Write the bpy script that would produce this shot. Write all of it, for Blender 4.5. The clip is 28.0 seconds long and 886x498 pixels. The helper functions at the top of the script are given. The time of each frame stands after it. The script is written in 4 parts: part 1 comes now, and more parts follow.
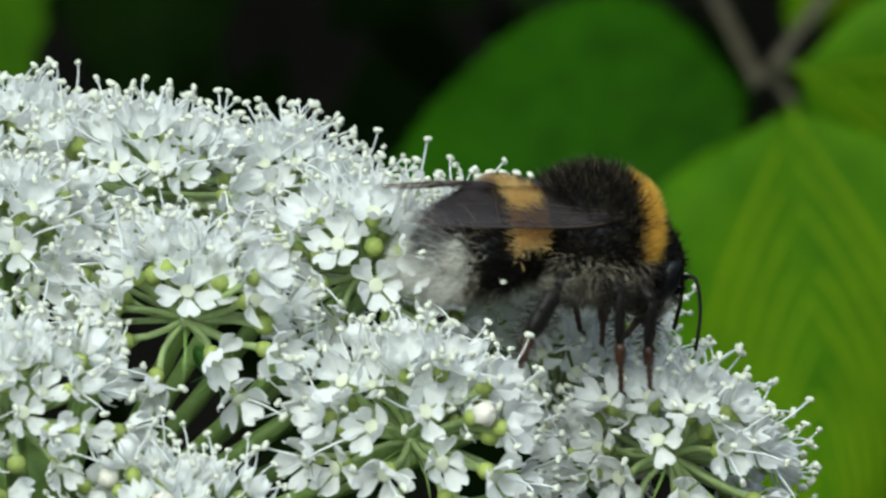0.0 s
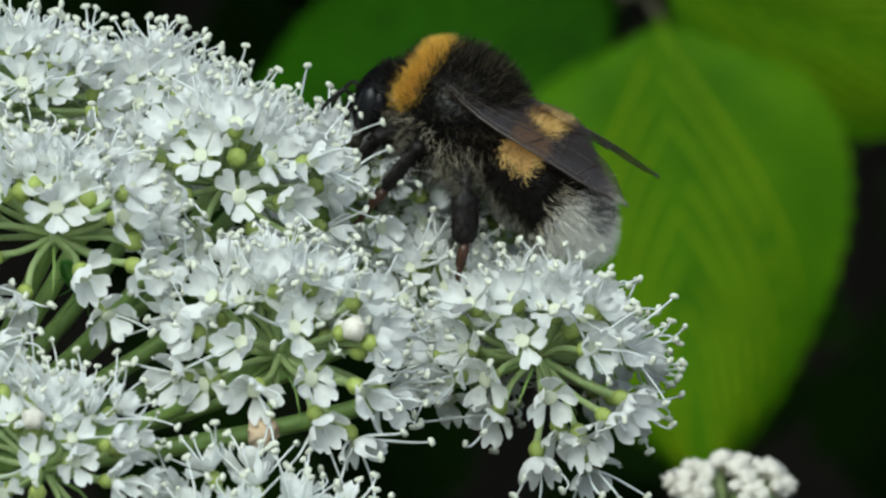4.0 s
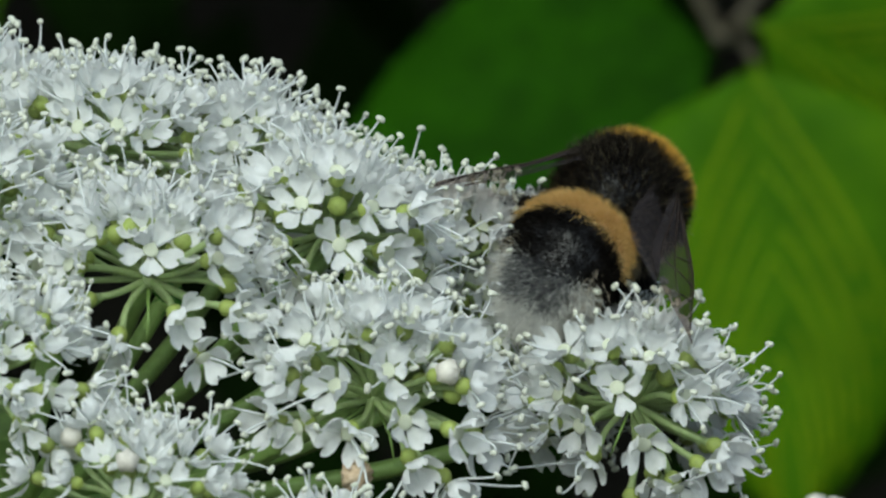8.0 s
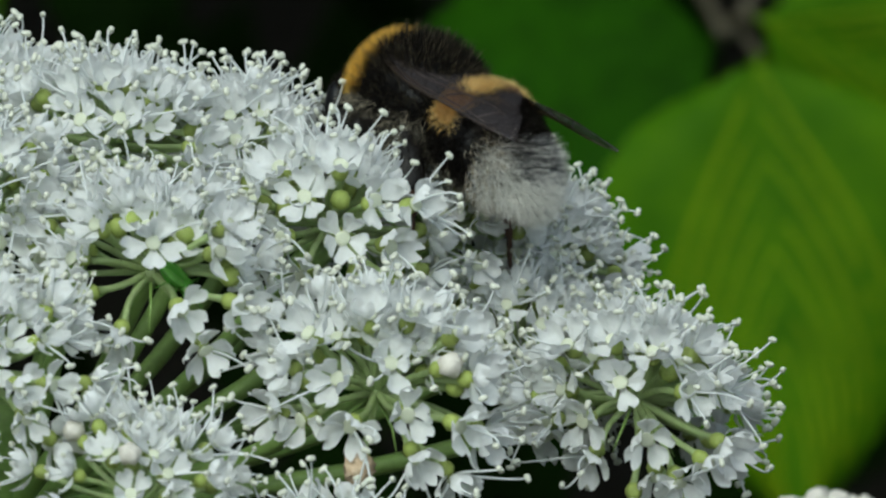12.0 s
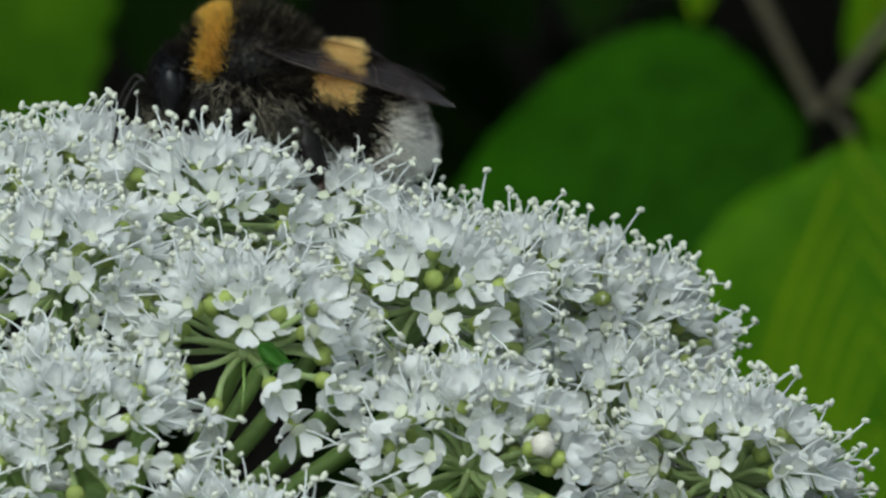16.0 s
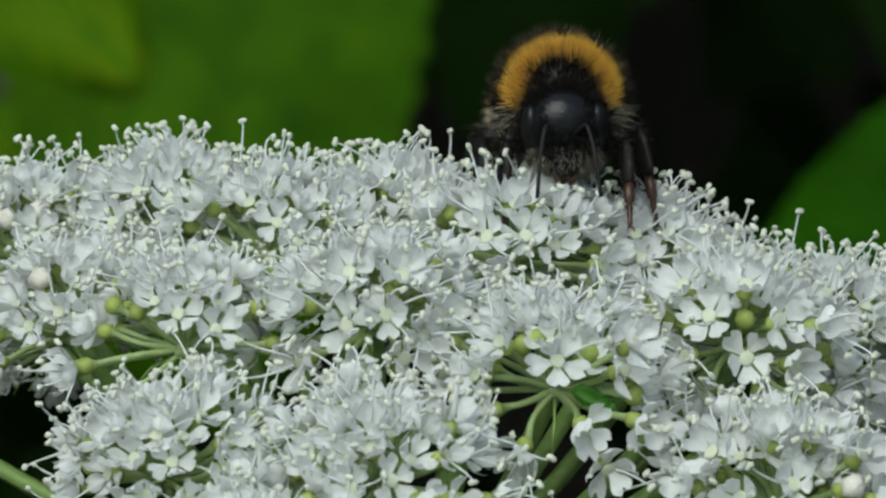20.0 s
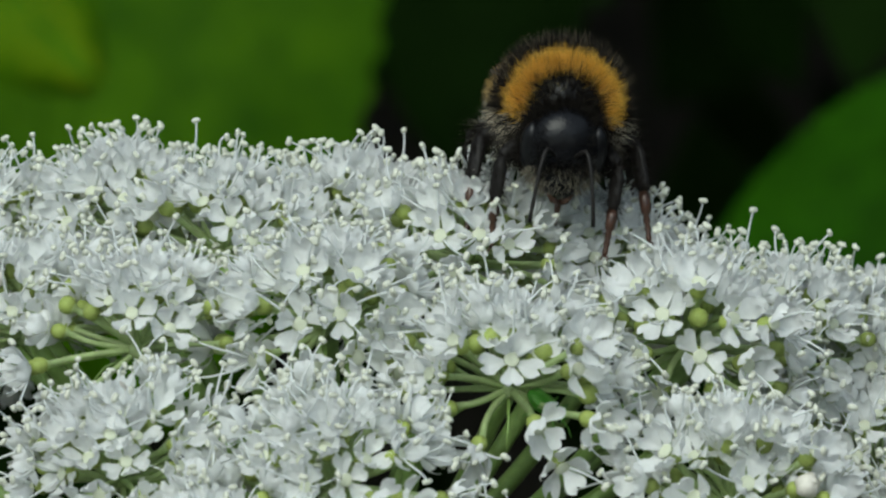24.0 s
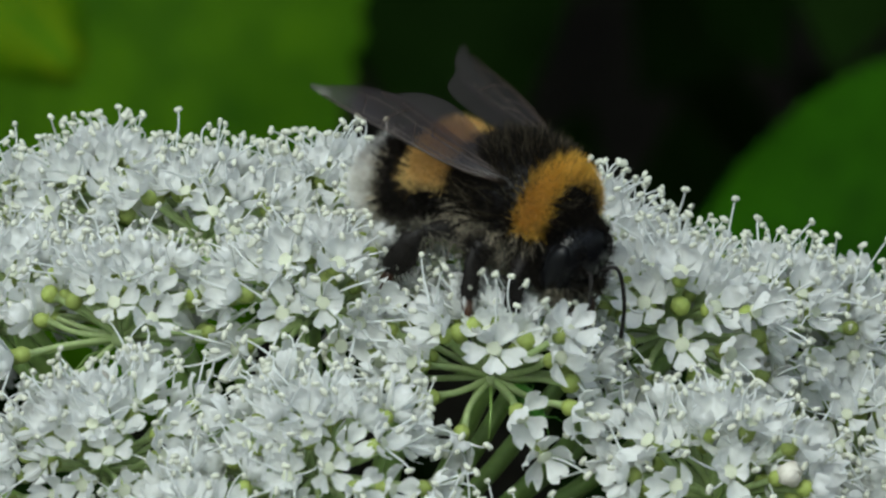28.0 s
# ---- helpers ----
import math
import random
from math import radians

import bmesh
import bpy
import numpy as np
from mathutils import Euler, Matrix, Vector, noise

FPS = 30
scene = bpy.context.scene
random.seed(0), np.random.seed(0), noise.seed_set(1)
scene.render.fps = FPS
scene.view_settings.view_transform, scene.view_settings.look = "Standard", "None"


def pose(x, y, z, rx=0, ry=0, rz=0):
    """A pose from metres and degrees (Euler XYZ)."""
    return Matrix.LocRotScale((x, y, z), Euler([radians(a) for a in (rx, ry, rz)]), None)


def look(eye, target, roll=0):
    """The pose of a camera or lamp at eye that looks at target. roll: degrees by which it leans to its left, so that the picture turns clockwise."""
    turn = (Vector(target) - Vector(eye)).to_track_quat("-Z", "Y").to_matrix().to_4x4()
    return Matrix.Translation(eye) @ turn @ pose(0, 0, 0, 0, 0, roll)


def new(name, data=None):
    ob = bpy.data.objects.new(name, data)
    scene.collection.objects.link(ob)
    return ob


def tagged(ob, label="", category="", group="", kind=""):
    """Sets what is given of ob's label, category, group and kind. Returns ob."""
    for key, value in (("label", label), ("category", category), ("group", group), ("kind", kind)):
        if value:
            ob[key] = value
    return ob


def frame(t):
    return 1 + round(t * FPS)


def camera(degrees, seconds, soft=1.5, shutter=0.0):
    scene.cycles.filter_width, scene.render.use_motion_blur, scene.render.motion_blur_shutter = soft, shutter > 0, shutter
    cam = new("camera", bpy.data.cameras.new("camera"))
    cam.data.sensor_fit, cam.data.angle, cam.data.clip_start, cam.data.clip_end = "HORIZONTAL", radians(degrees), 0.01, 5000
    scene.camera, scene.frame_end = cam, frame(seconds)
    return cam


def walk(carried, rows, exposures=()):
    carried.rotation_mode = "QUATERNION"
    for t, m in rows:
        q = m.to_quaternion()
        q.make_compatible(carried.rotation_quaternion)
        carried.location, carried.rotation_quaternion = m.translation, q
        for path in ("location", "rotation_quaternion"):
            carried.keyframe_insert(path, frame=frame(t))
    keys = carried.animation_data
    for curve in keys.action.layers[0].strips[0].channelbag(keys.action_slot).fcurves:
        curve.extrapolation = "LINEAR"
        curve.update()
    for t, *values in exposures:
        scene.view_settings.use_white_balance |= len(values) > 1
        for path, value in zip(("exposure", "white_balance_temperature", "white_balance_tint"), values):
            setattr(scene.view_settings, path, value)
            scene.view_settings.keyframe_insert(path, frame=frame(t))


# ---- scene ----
cam = camera(5.985, 28.0, soft=2.4, shutter=0.5)
MM = 0.001
NODE = Vector((0.0, 0.0, 1.0))          # where the rays of the flower head spring from its stalk
EYE = NODE + Vector((24.47, -478.14, 147.41)) * MM


def at(x, y, z, rx=0, ry=0, rz=0):
    """A pose in millimetres from the flower's node."""
    return pose(x * MM, y * MM, NODE.z + z * MM, rx, ry, rz)


def aim(right, up):
    """The camera, turned to a spot so far to the right of the node and above it, in mm."""
    tilt = radians(15)
    return look(EYE, NODE + Vector((right, up * math.sin(tilt), up * math.cos(tilt))) * MM)


walk(cam, [
    (0, aim(24.47, 18.63)),
    (0.5, aim(27.12, 17.92)),
    (1, aim(30.18, 17.77)),
    (1.5, aim(32.89, 17.20)),
    (2, aim(32.63, 16.95)),
    (2.5, aim(33.04, 15.21)),
    (3, aim(32.33, 14.09)),
    (3.5, aim(32.53, 13.48)),
    (5.5, aim(30.23, 14.24)),
    (6, aim(29.88, 14.14)),
    (6.5, aim(28.50, 15.37)),
    (7, aim(27.38, 16.44)),
    (7.5, aim(26.30, 16.95)),
    (8, aim(26.66, 16.18)),
    (8.5, aim(26.66, 16.03)),
    (9, aim(26.30, 15.93)),
    (9.5, aim(26.41, 15.77)),
    (10, aim(26.36, 15.62)),
    (10.5, aim(25.90, 16.03)),
    (11, aim(25.74, 16.18)),
    (11.5, aim(26.05, 16.13)),
    (12, aim(26.51, 15.77)),
    (12.5, aim(26.51, 16.13)),
    (13, aim(23.40, 18.33)),
    (13.5, aim(20.89, 19.86)),
    (15.5, aim(21.51, 20.37)),
    (16, aim(21.00, 20.47)),
    (16.5, aim(19.26, 22.05)),
    (17, aim(17.37, 22.36)),
    (17.5, aim(13.90, 22.31)),
    (18, aim(14.51, 21.90)),
    (18.5, aim(12.57, 22.10)),
    (19, aim(6.65, 22.26)),
    (19.5, aim(4.05, 22.41)),
    (20, aim(2.57, 22.66)),
    (20.5, aim(4.00, 22.46)),
    (21, aim(4.61, 22.66)),
    (21.5, aim(4.36, 22.61)),
    (22, aim(4.76, 22.51)),
    (22.5, aim(5.02, 22.46)),
    (24.5, aim(5.63, 22.77)),
    (25, aim(6.04, 22.87)),
    (25.5, aim(5.89, 22.77)),
    (26, aim(6.19, 22.31)),
    (26.5, aim(6.19, 22.36)),
    (27, aim(6.55, 22.41)),
    (27.5, aim(6.50, 22.36)),
    (28, aim(6.35, 22.00)),
], exposures=(
    (0, 1.04, 6440, -4), (3, 0.89, 6400, -4), (6, 0.82, 6380, -4), (8.5, 0.64, 6360, -4), (12, 0.62, 6360, -4), (16, 0.56, 6390, -3), (20, 0.54, 6450, -3), (28, 0.58, 6460, -3)))
cam.data.dof.use_dof = True
cam.data.dof.focus_distance = 0.487
cam.data.dof.aperture_fstop = 145

# light: a bright overcast sky, a soft sun from high up on the camera's left
world = bpy.data.worlds.new("sky")
scene.world = world
world.use_nodes = True
sky = world.node_tree.nodes.new("ShaderNodeTexSky")
sky.sky_type, sky.sun_disc = "NISHITA", False
sky.sun_elevation, sky.sun_rotation = radians(48), radians(202)
world.node_tree.nodes["Background"].inputs["Strength"].default_value = 0.15
cloud = world.node_tree.nodes.new("ShaderNodeHueSaturation")          # a veil of cloud greys the blue
cloud.inputs["Saturation"].default_value = 0.52
world.node_tree.links.new(sky.outputs[0], cloud.inputs["Color"])
world.node_tree.links.new(cloud.outputs[0], world.node_tree.nodes["Background"].inputs["Color"])
sun = new("sun", bpy.data.lights.new("sun", "SUN"))
sun.data.energy, sun.data.angle, sun.data.color = 1.1, radians(40), (1.0, 0.99, 0.95)
sun.matrix_world = look((-0.55, -1.35, 2.6), (0, 0, 1))
scene.view_settings.exposure = 0.0


# materials
def material(name, color, rough=0.5, metal=0.0, vary=0.15, scale=900.0, bump=0.0, bump_scale=3000.0, through_light=0.0,
             color2=None, sheen=0.0, coat=0.0, piece=0.0, spec=0.5):
    """A procedural surface: two scales of noise in colour, fine relief, and light passing through thin tissue."""
    m = bpy.data.materials.new(name)
    m.use_nodes = True
    nt = m.node_tree
    N, L = nt.nodes, nt.links
    b = N["Principled BSDF"]
    b.inputs["Roughness"].default_value, b.inputs["Metallic"].default_value = rough, metal
    b.inputs["Sheen Weight"].default_value, b.inputs["Coat Weight"].default_value = sheen, coat
    b.inputs["Specular IOR Level"].default_value = spec
    tc = N.new("ShaderNodeTexCoord")
    big, small = N.new("ShaderNodeTexNoise"), N.new("ShaderNodeTexNoise")
    big.inputs["Scale"].default_value, small.inputs["Scale"].default_value = scale, scale * 5.3
    small.inputs["Detail"].default_value = 5
    mix = N.new("ShaderNodeMix")
    mix.data_type = "RGBA"
    dark = [c * (1 - vary) for c in color] if color2 is None else color2
    mix.inputs["A"].default_value, mix.inputs["B"].default_value = (*dark, 1), (*[min(1, c * (1 + vary)) for c in color], 1)
    add = N.new("ShaderNodeMath")
    add.operation = "MULTIPLY_ADD"
    add.inputs[1].default_value, add.inputs[2].default_value = 0.55, 0.0
    ramp = N.new("ShaderNodeMapRange")
    ramp.inputs["From Min"].default_value, ramp.inputs["From Max"].default_value = 0.32, 0.72
    half = N.new("ShaderNodeMath")
    half.operation, half.inputs[1].default_value = "MULTIPLY", 0.45
    L.new(tc.outputs["Object"], big.inputs["Vector"])
    L.new(tc.outputs["Object"], small.inputs["Vector"])
    L.new(big.outputs["Fac"], add.inputs[0])
    L.new(small.outputs["Fac"], half.inputs[0])
    L.new(half.outputs[0], add.inputs[2])
    L.new(add.outputs[0], ramp.inputs["Value"])
    L.new(ramp.outputs[0], mix.inputs["Factor"])
    col = mix.outputs["Result"]
    if piece:
        info, hsv, rng = N.new("ShaderNodeObjectInfo"), N.new("ShaderNodeHueSaturation"), N.new("ShaderNodeMapRange")
        rng.inputs["To Min"].default_value, rng.inputs["To Max"].default_value = 1 - piece, 1 + piece * 0.4
        L.new(info.outputs["Random"], rng.inputs["Value"])
        L.new(rng.outputs[0], hsv.inputs["Value"])
        L.new(col, hsv.inputs["Color"])
        col = hsv.outputs["Color"]
    L.new(col, b.inputs["Base Color"])
    if bump:
        bn, bp = N.new("ShaderNodeTexNoise"), N.new("ShaderNodeBump")
        bn.inputs["Scale"].default_value, bn.inputs["Detail"].default_value = bump_scale, 3
        bp.inputs["Strength"].default_value, bp.inputs["Distance"].default_value = bump, 0.0002
        L.new(tc.outputs["Object"], bn.inputs["Vector"])
        L.new(bn.outputs["Fac"], bp.inputs["Height"])
        L.new(bp.outputs["Normal"], b.inputs["Normal"])
    if through_light:
        tr, ms = N.new("ShaderNodeBsdfTranslucent"), N.new("ShaderNodeMixShader")
        ms.inputs[0].default_value = through_light
        L.new(col, tr.inputs["Color"])
        L.new(b.outputs[0], ms.inputs[1])
        L.new(tr.outputs[0], ms.inputs[2])
        L.new(ms.outputs[0], N["Material Output"].inputs["Surface"])
    return m


PETAL = material("petal", (0.93, 0.94, 0.93), 0.5, vary=0.07, scale=900, bump=0.45, bump_scale=1800, through_light=0.42, piece=0.06, spec=0.25)
FILAMENT = material("filament", (0.86, 0.88, 0.87), 0.45, vary=0.04, through_light=0.30)
ANTHER = material("anther", (0.66, 0.67, 0.56), 0.7, vary=0.10, scale=2500, bump=0.3, bump_scale=6000)
DISK = material("nectar_disk", (0.72, 0.75, 0.58), 0.7, vary=0.10, scale=1500, through_light=0.2)
OVARY = material("ovary", (0.31, 0.38, 0.09), 0.65, vary=0.25, scale=1200, piece=0.25)
PEDICEL = material("pedicel", (0.52, 0.64, 0.30), 0.5, vary=0.2, scale=600, through_light=0.35)
RAY = material("ray_skin", (0.27, 0.41, 0.11), 0.45, vary=0.25, scale=350, bump=0.3, bump_scale=2500)
WILT = material("wilted", (0.62, 0.50, 0.36), 0.8, vary=0.25, color2=(0.34, 0.22, 0.12), scale=900)
BUD = material("bud", (0.70, 0.66, 0.58), 0.6, vary=0.15, scale=1500, bump=0.4, bump_scale=3000)


# shapes
class Geo:
    """Collects vertices, faces and material slots of one mesh, in millimetres."""

    def __init__(self):
        self.v, self.f, self.m = [], [], []

    def add(self, verts, faces, slot=0):
        n = len(self.v)
        self.v.extend(tuple(p) for p in verts)
        self.f.extend(tuple(i + n for i in f) for f in faces)
        self.m.extend([slot] * len(faces))

    def tube(self, pts, radii, n=6, slot=0, flat=1.0, cap=True, ribs=0.0):
        pts = [Vector(p) for p in pts]
        rings, side = [], None
        for i, p in enumerate(pts):
            d = (pts[min(i + 1, len(pts) - 1)] - pts[max(i - 1, 0)]).normalized()
            if side is None:
                side = d.orthogonal().normalized()
            side = (side - d * side.dot(d)).normalized()
            up = d.cross(side)
            r = radii[i] if not isinstance(radii, (int, float)) else radii
            rings += [p + (side * math.cos(2 * math.pi * k / n) + up * math.sin(2 * math.pi * k / n) * flat) * r * (1 + ribs * (k % 2)) for k in range(n)]
        faces = [(i * n + k, i * n + (k + 1) % n, (i + 1) * n + (k + 1) % n, (i + 1) * n + k) for i in range(len(pts) - 1) for k in range(n)]
        if cap:
            faces += [tuple(range(n - 1, -1, -1)), tuple((len(pts) - 1) * n + k for k in range(n))]
        self.add(rings, faces, slot)

    def blob(self, c, r, m=None, nu=8, nv=6, slot=0, warp=None):
        verts, faces = [], []
        for j in range(nv + 1):
            th = math.pi * j / nv
            for i in range(nu):
                ph = 2 * math.pi * i / nu
                p = Vector((math.sin(th) * math.cos(ph) * r[0], math.sin(th) * math.sin(ph) * r[1], math.cos(th) * r[2]))
                if warp:
                    p = warp(p)
                verts.append((m @ p if m else p) + Vector(c))
        for j in range(nv):
            for i in range(nu):
                a, b = j * nu + i, j * nu + (i + 1) % nu
                if j == 0:
                    faces.append((a, a + nu, b + nu))
                elif j == nv - 1:
                    faces.append((a, a + nu, b))
                else:
                    faces.append((a, a + nu, b + nu, b))
        self.add(verts, faces, slot)

    def sheet(self, fn, nu, nv, slot=0):
        verts = [fn(i / nu, j / nv) for j in range(nv + 1) for i in range(nu + 1)]
        w = nu + 1
        self.add(verts, [(j * w + i, j * w + i + 1, (j + 1) * w + i + 1, (j + 1) * w + i) for j in range(nv) for i in range(nu)], slot)

    def mesh(self, name, mats, smooth=True):
        me = bpy.data.meshes.new(name)
        me.from_pydata([(x * MM, y * MM, z * MM) for x, y, z in self.v], [], self.f)
        for mt in mats if isinstance(mats, (list, tuple)) else [mats]:
            me.materials.append(mt)
        me.polygons.foreach_set("material_index", self.m)
        me.polygons.foreach_set("use_smooth", [smooth] * len(self.f))
        me.update()
        return me


def part(name, mesh, parent, m=None, label=""):
    """Links a mesh as one part under a thing or under another part."""
    ob = new(name, mesh)
    ob.parent = parent
    if m is not None:
        ob.matrix_basis = m
    return tagged(ob, label)


def frame_of(d, spin=0.0):
    """A turn that brings +z to d."""
    return Vector(d).to_track_quat("Z", "Y").to_matrix().to_4x4() @ Matrix.Rotation(spin, 4, "Z")


def spline(pts, n):
    """Points on a smooth curve through pts."""
    pts = [Vector(p) for p in pts]
    q = [pts[0] * 2 - pts[1], *pts, pts[-1] * 2 - pts[-2]]
    out = []
    for i in range(1, len(q) - 2):
        for k in range(n):
            t = k / n
            a, b, c, d = q[i - 1:i + 3]
            out.append(0.5 * (2 * b + (c - a) * t + (2 * a - 5 * b + 4 * c - d) * t * t + (3 * b - a - 3 * c + d) * t ** 3))
    return out + [pts[-1]]


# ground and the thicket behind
# Soil brown taken down to near black, with shade put into the colour.
SHADE_SOIL = material("soil", (0.016, 0.014, 0.009), 0.95, vary=0.5, scale=6, bump=0.6, bump_scale=40)
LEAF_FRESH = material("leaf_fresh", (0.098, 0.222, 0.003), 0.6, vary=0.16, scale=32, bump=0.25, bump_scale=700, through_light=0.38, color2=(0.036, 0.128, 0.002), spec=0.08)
# Mature leaf green, mixed darker to carry the shade on that leaflet.
LEAF_OLD_SHADED = material("leaf_mature_shaded", (0.020, 0.080, 0.0016), 0.65, vary=0.2, scale=40, bump=0.25, bump_scale=700, through_light=0.22, color2=(0.008, 0.034, 0.001), spec=0.03)
# Near black: the thicket's deep shade is put into the leaf colour.
LEAF_SHADE = material("leaf_shade", (0.0045, 0.0135, 0.0012), 0.75, vary=0.4, scale=14, through_light=0.10, spec=0.03)
LEAF_SOFT = material("leaf_soft", (0.082, 0.190, 0.003), 0.6, vary=0.3, scale=22, bump=0.25, bump_scale=700, through_light=0.38, color2=(0.022, 0.085, 0.002), spec=0.08)
VEIN = material("leaf_vein", (0.19, 0.30, 0.006), 0.6, vary=0.15, scale=60, through_light=0.3, spec=0.08)
MIDRIB = material("leaf_midrib", (0.13, 0.26, 0.006), 0.6, vary=0.15, scale=60, through_light=0.3, spec=0.08)
CANE = material("cane_bark", (0.055, 0.046, 0.024), 0.7, vary=0.35, scale=60, bump=0.4, bump_scale=500)


def build_ground():
    g = Geo()

    def fn(u, v):
        x, y = (u - 0.5), (v - 0.5)
        far = 60000 * (abs(x) * 2) ** 4 * (1 if x > 0 else -1) + x * 9000, 60000 * (abs(y) * 2) ** 4 * (1 if y > 0 else -1) + y * 9000
        return Vector((*far, 25 * noise.noise((far[0] / 300, far[1] / 300, 0))))
    g.sheet(fn, 60, 60)
    tagged(new("ground", g.mesh("ground", SHADE_SOIL)), "bare woodland soil under the plants, its colour darkened for shade", "ground", kind="structure")


def build_thicket():
    rnd = random.Random(5)
    g = Geo()
    for i in range(8000):
        y = rnd.uniform(1350, 2300) if i % 4 else rnd.uniform(1150, 1500)
        x = rnd.uniform(-1.0, 1.0) * (1600 if i % 3 else 600)
        z = rnd.uniform(-700, 1900)
        s = rnd.uniform(28, 62)
        m = Matrix.Translation((x, y, z)) @ Euler((rnd.uniform(0.3, 1.7), rnd.uniform(-0.6, 0.6), rnd.uniform(-1.2, 1.2))).to_matrix().to_4x4()
        pts = [(0, 0, 0), (-0.36, 0.4, 0.10), (-0.34, 0.7, 0.08), (0, 1.15, -0.1), (0.34, 0.7, 0.08), (0.36, 0.4, 0.10), (0, 0.55, -0.02)]
        g.add([m @ (Vector(p) * s) for p in pts], [(0, 5, 6), (5, 4, 6), (4, 3, 6), (3, 2, 6), (2, 1, 6), (1, 0, 6)])
    ob = tagged(new("thicket", g.mesh("thicket", LEAF_SHADE)), "dense thicket leaves, near-black colour standing for deep shade", "foliage", kind="stuff")
    ob.location = NODE
    # Unseen leaves overhead, added to hold sky light off the thicket.
    g = Geo()
    for i in range(6000):
        x, y, z = rnd.uniform(-2600, 2600), rnd.uniform(520, 3200), rnd.uniform(1250, 1800) + rnd.uniform(0, 300)
        s = rnd.uniform(110, 190)
        m = Matrix.Translation((x, y, z)) @ Euler((rnd.uniform(-0.5, 0.5), rnd.uniform(-0.5, 0.5), rnd.uniform(-3, 3))).to_matrix().to_4x4()
        pts = [(0, 0, 0), (-0.40, 0.4, 0.10), (-0.34, 0.75, 0.08), (0, 1.15, -0.1), (0.34, 0.75, 0.08), (0.40, 0.4, 0.10), (0, 0.55, -0.02)]
        g.add([m @ (Vector(p) * s) for p in pts], [(0, 5, 6), (5, 4, 6), (4, 3, 6), (3, 2, 6), (2, 1, 6), (1, 0, 6)])
    ob = tagged(new("shade_canopy", g.mesh("shade_canopy", LEAF_SHADE)), "unseen layer of leaves added overhead to shade the thicket", "foliage", kind="stuff")
    ob.location = NODE
    # Unseen hedge at the sides and behind the camera, added as a light blocker.
    g = Geo()
    for i in range(4200):
        side = i % 3
        x = rnd.uniform(-4200, 4200) if side == 0 else (rnd.uniform(2300, 3600) * (1 if side == 1 else -1))
        y = rnd.uniform(-4200, -3000) if side == 0 else rnd.uniform(-3800, 2600)
        z = rnd.uniform(-1000, 1500)
        s = rnd.uniform(160, 280)
        m = Matrix.Translation((x, y, z)) @ Euler((rnd.uniform(0.3, 2.6), rnd.uniform(-0.6, 0.6), rnd.uniform(-3, 3))).to_matrix().to_4x4()
        pts = [(0, 0, 0), (-0.40, 0.4, 0.10), (-0.34, 0.75, 0.08), (0, 1.15, -0.1), (0.34, 0.75, 0.08), (0.40, 0.4, 0.10), (0, 0.55, -0.02)]
        g.add([m @ (Vector(p) * s) for p in pts], [(0, 5, 6), (5, 4, 6), (4, 3, 6), (3, 2, 6), (2, 1, 6), (1, 0, 6)])
    ob = tagged(new("hedge", g.mesh("hedge", LEAF_SHADE)), "unseen leafy hedge added round the clearing to block low sky light", "hedge", kind="stuff")
    ob.location = NODE
    # an added sheet closing the thicket behind, its dark colour standing for shade
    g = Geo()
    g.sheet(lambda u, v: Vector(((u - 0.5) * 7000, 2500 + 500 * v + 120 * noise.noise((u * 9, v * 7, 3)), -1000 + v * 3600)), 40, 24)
    ob = tagged(new("bank", g.mesh("bank", SHADE_SOIL)), "added backdrop sheet behind the thicket, dark in place of shade", "bank", kind="structure")
    ob.location = NODE


def leaf_meshes(length, width, teeth, fold, droop, seed, pleats):
    """A serrated leaflet with pleats between its side veins, and its veins; base at the origin, tip along +y, upper face +z."""
    rnd = random.Random(seed)
    ph = rnd.uniform(0, 9)

    def outline(t):
        return width / 2 * (max(0.0, math.sin(math.pi * min(1, t ** 0.64))) ** 0.66) * (1 - 0.10 * t)

    def height(s, t):
        w = outline(t) * s
        pleat = math.sin((t * 9.5 - abs(s) ** 1.15 * 7.2 + 0.5 * noise.noise((s * 1.5, t * 2, ph))) * math.pi) * pleats * width * min(1, abs(s) * 3)
        return fold * abs(w) + pleat - droop * length * t * t - 0.10 * width * s * s + 0.02 * width * noise.noise((s * 2 + ph, t * 3, ph))

    def fn(u, v):
        s = u * 2 - 1
        t = v
        w = outline(t)
        if abs(s) > 0.99:
            w *= 1 + teeth * (abs(((t * 15 + ph) % 1.0) - 0.5) - 0.2)
        return Vector((w * s, length * t + 0.10 * length * abs(s) * (1 - t) * 0.6, height(s, t)))
    g = Geo()
    g.sheet(fn, 18, 60)
    veins = [Geo()]
    veins[0].tube([(0, length * k / 14, height(0, k / 14) - 0.012 * width) for k in range(15)], [0.014 * width * (1 - k / 15) + 0.1 for k in range(15)], 5)
    for k in range(8):
        for sd in (-1, 1):
            t0 = 0.02 + k * 0.10
            pts = []
            for j in range(7):
                s = sd * j / 6.6
                t = min(0.99, t0 + 0.76 * abs(s) ** 1.15)
                q = fn((s + 1) / 2, t)
                q.z -= 0.003 * width
                pts.append(q)
            veins.append(Geo())
            veins[-1].tube(pts, [0.010 * width * math.sin(math.pi * (0.12 + 0.8 * j / 6)) + 0.03 for j in range(7)], 4)
    return g, veins


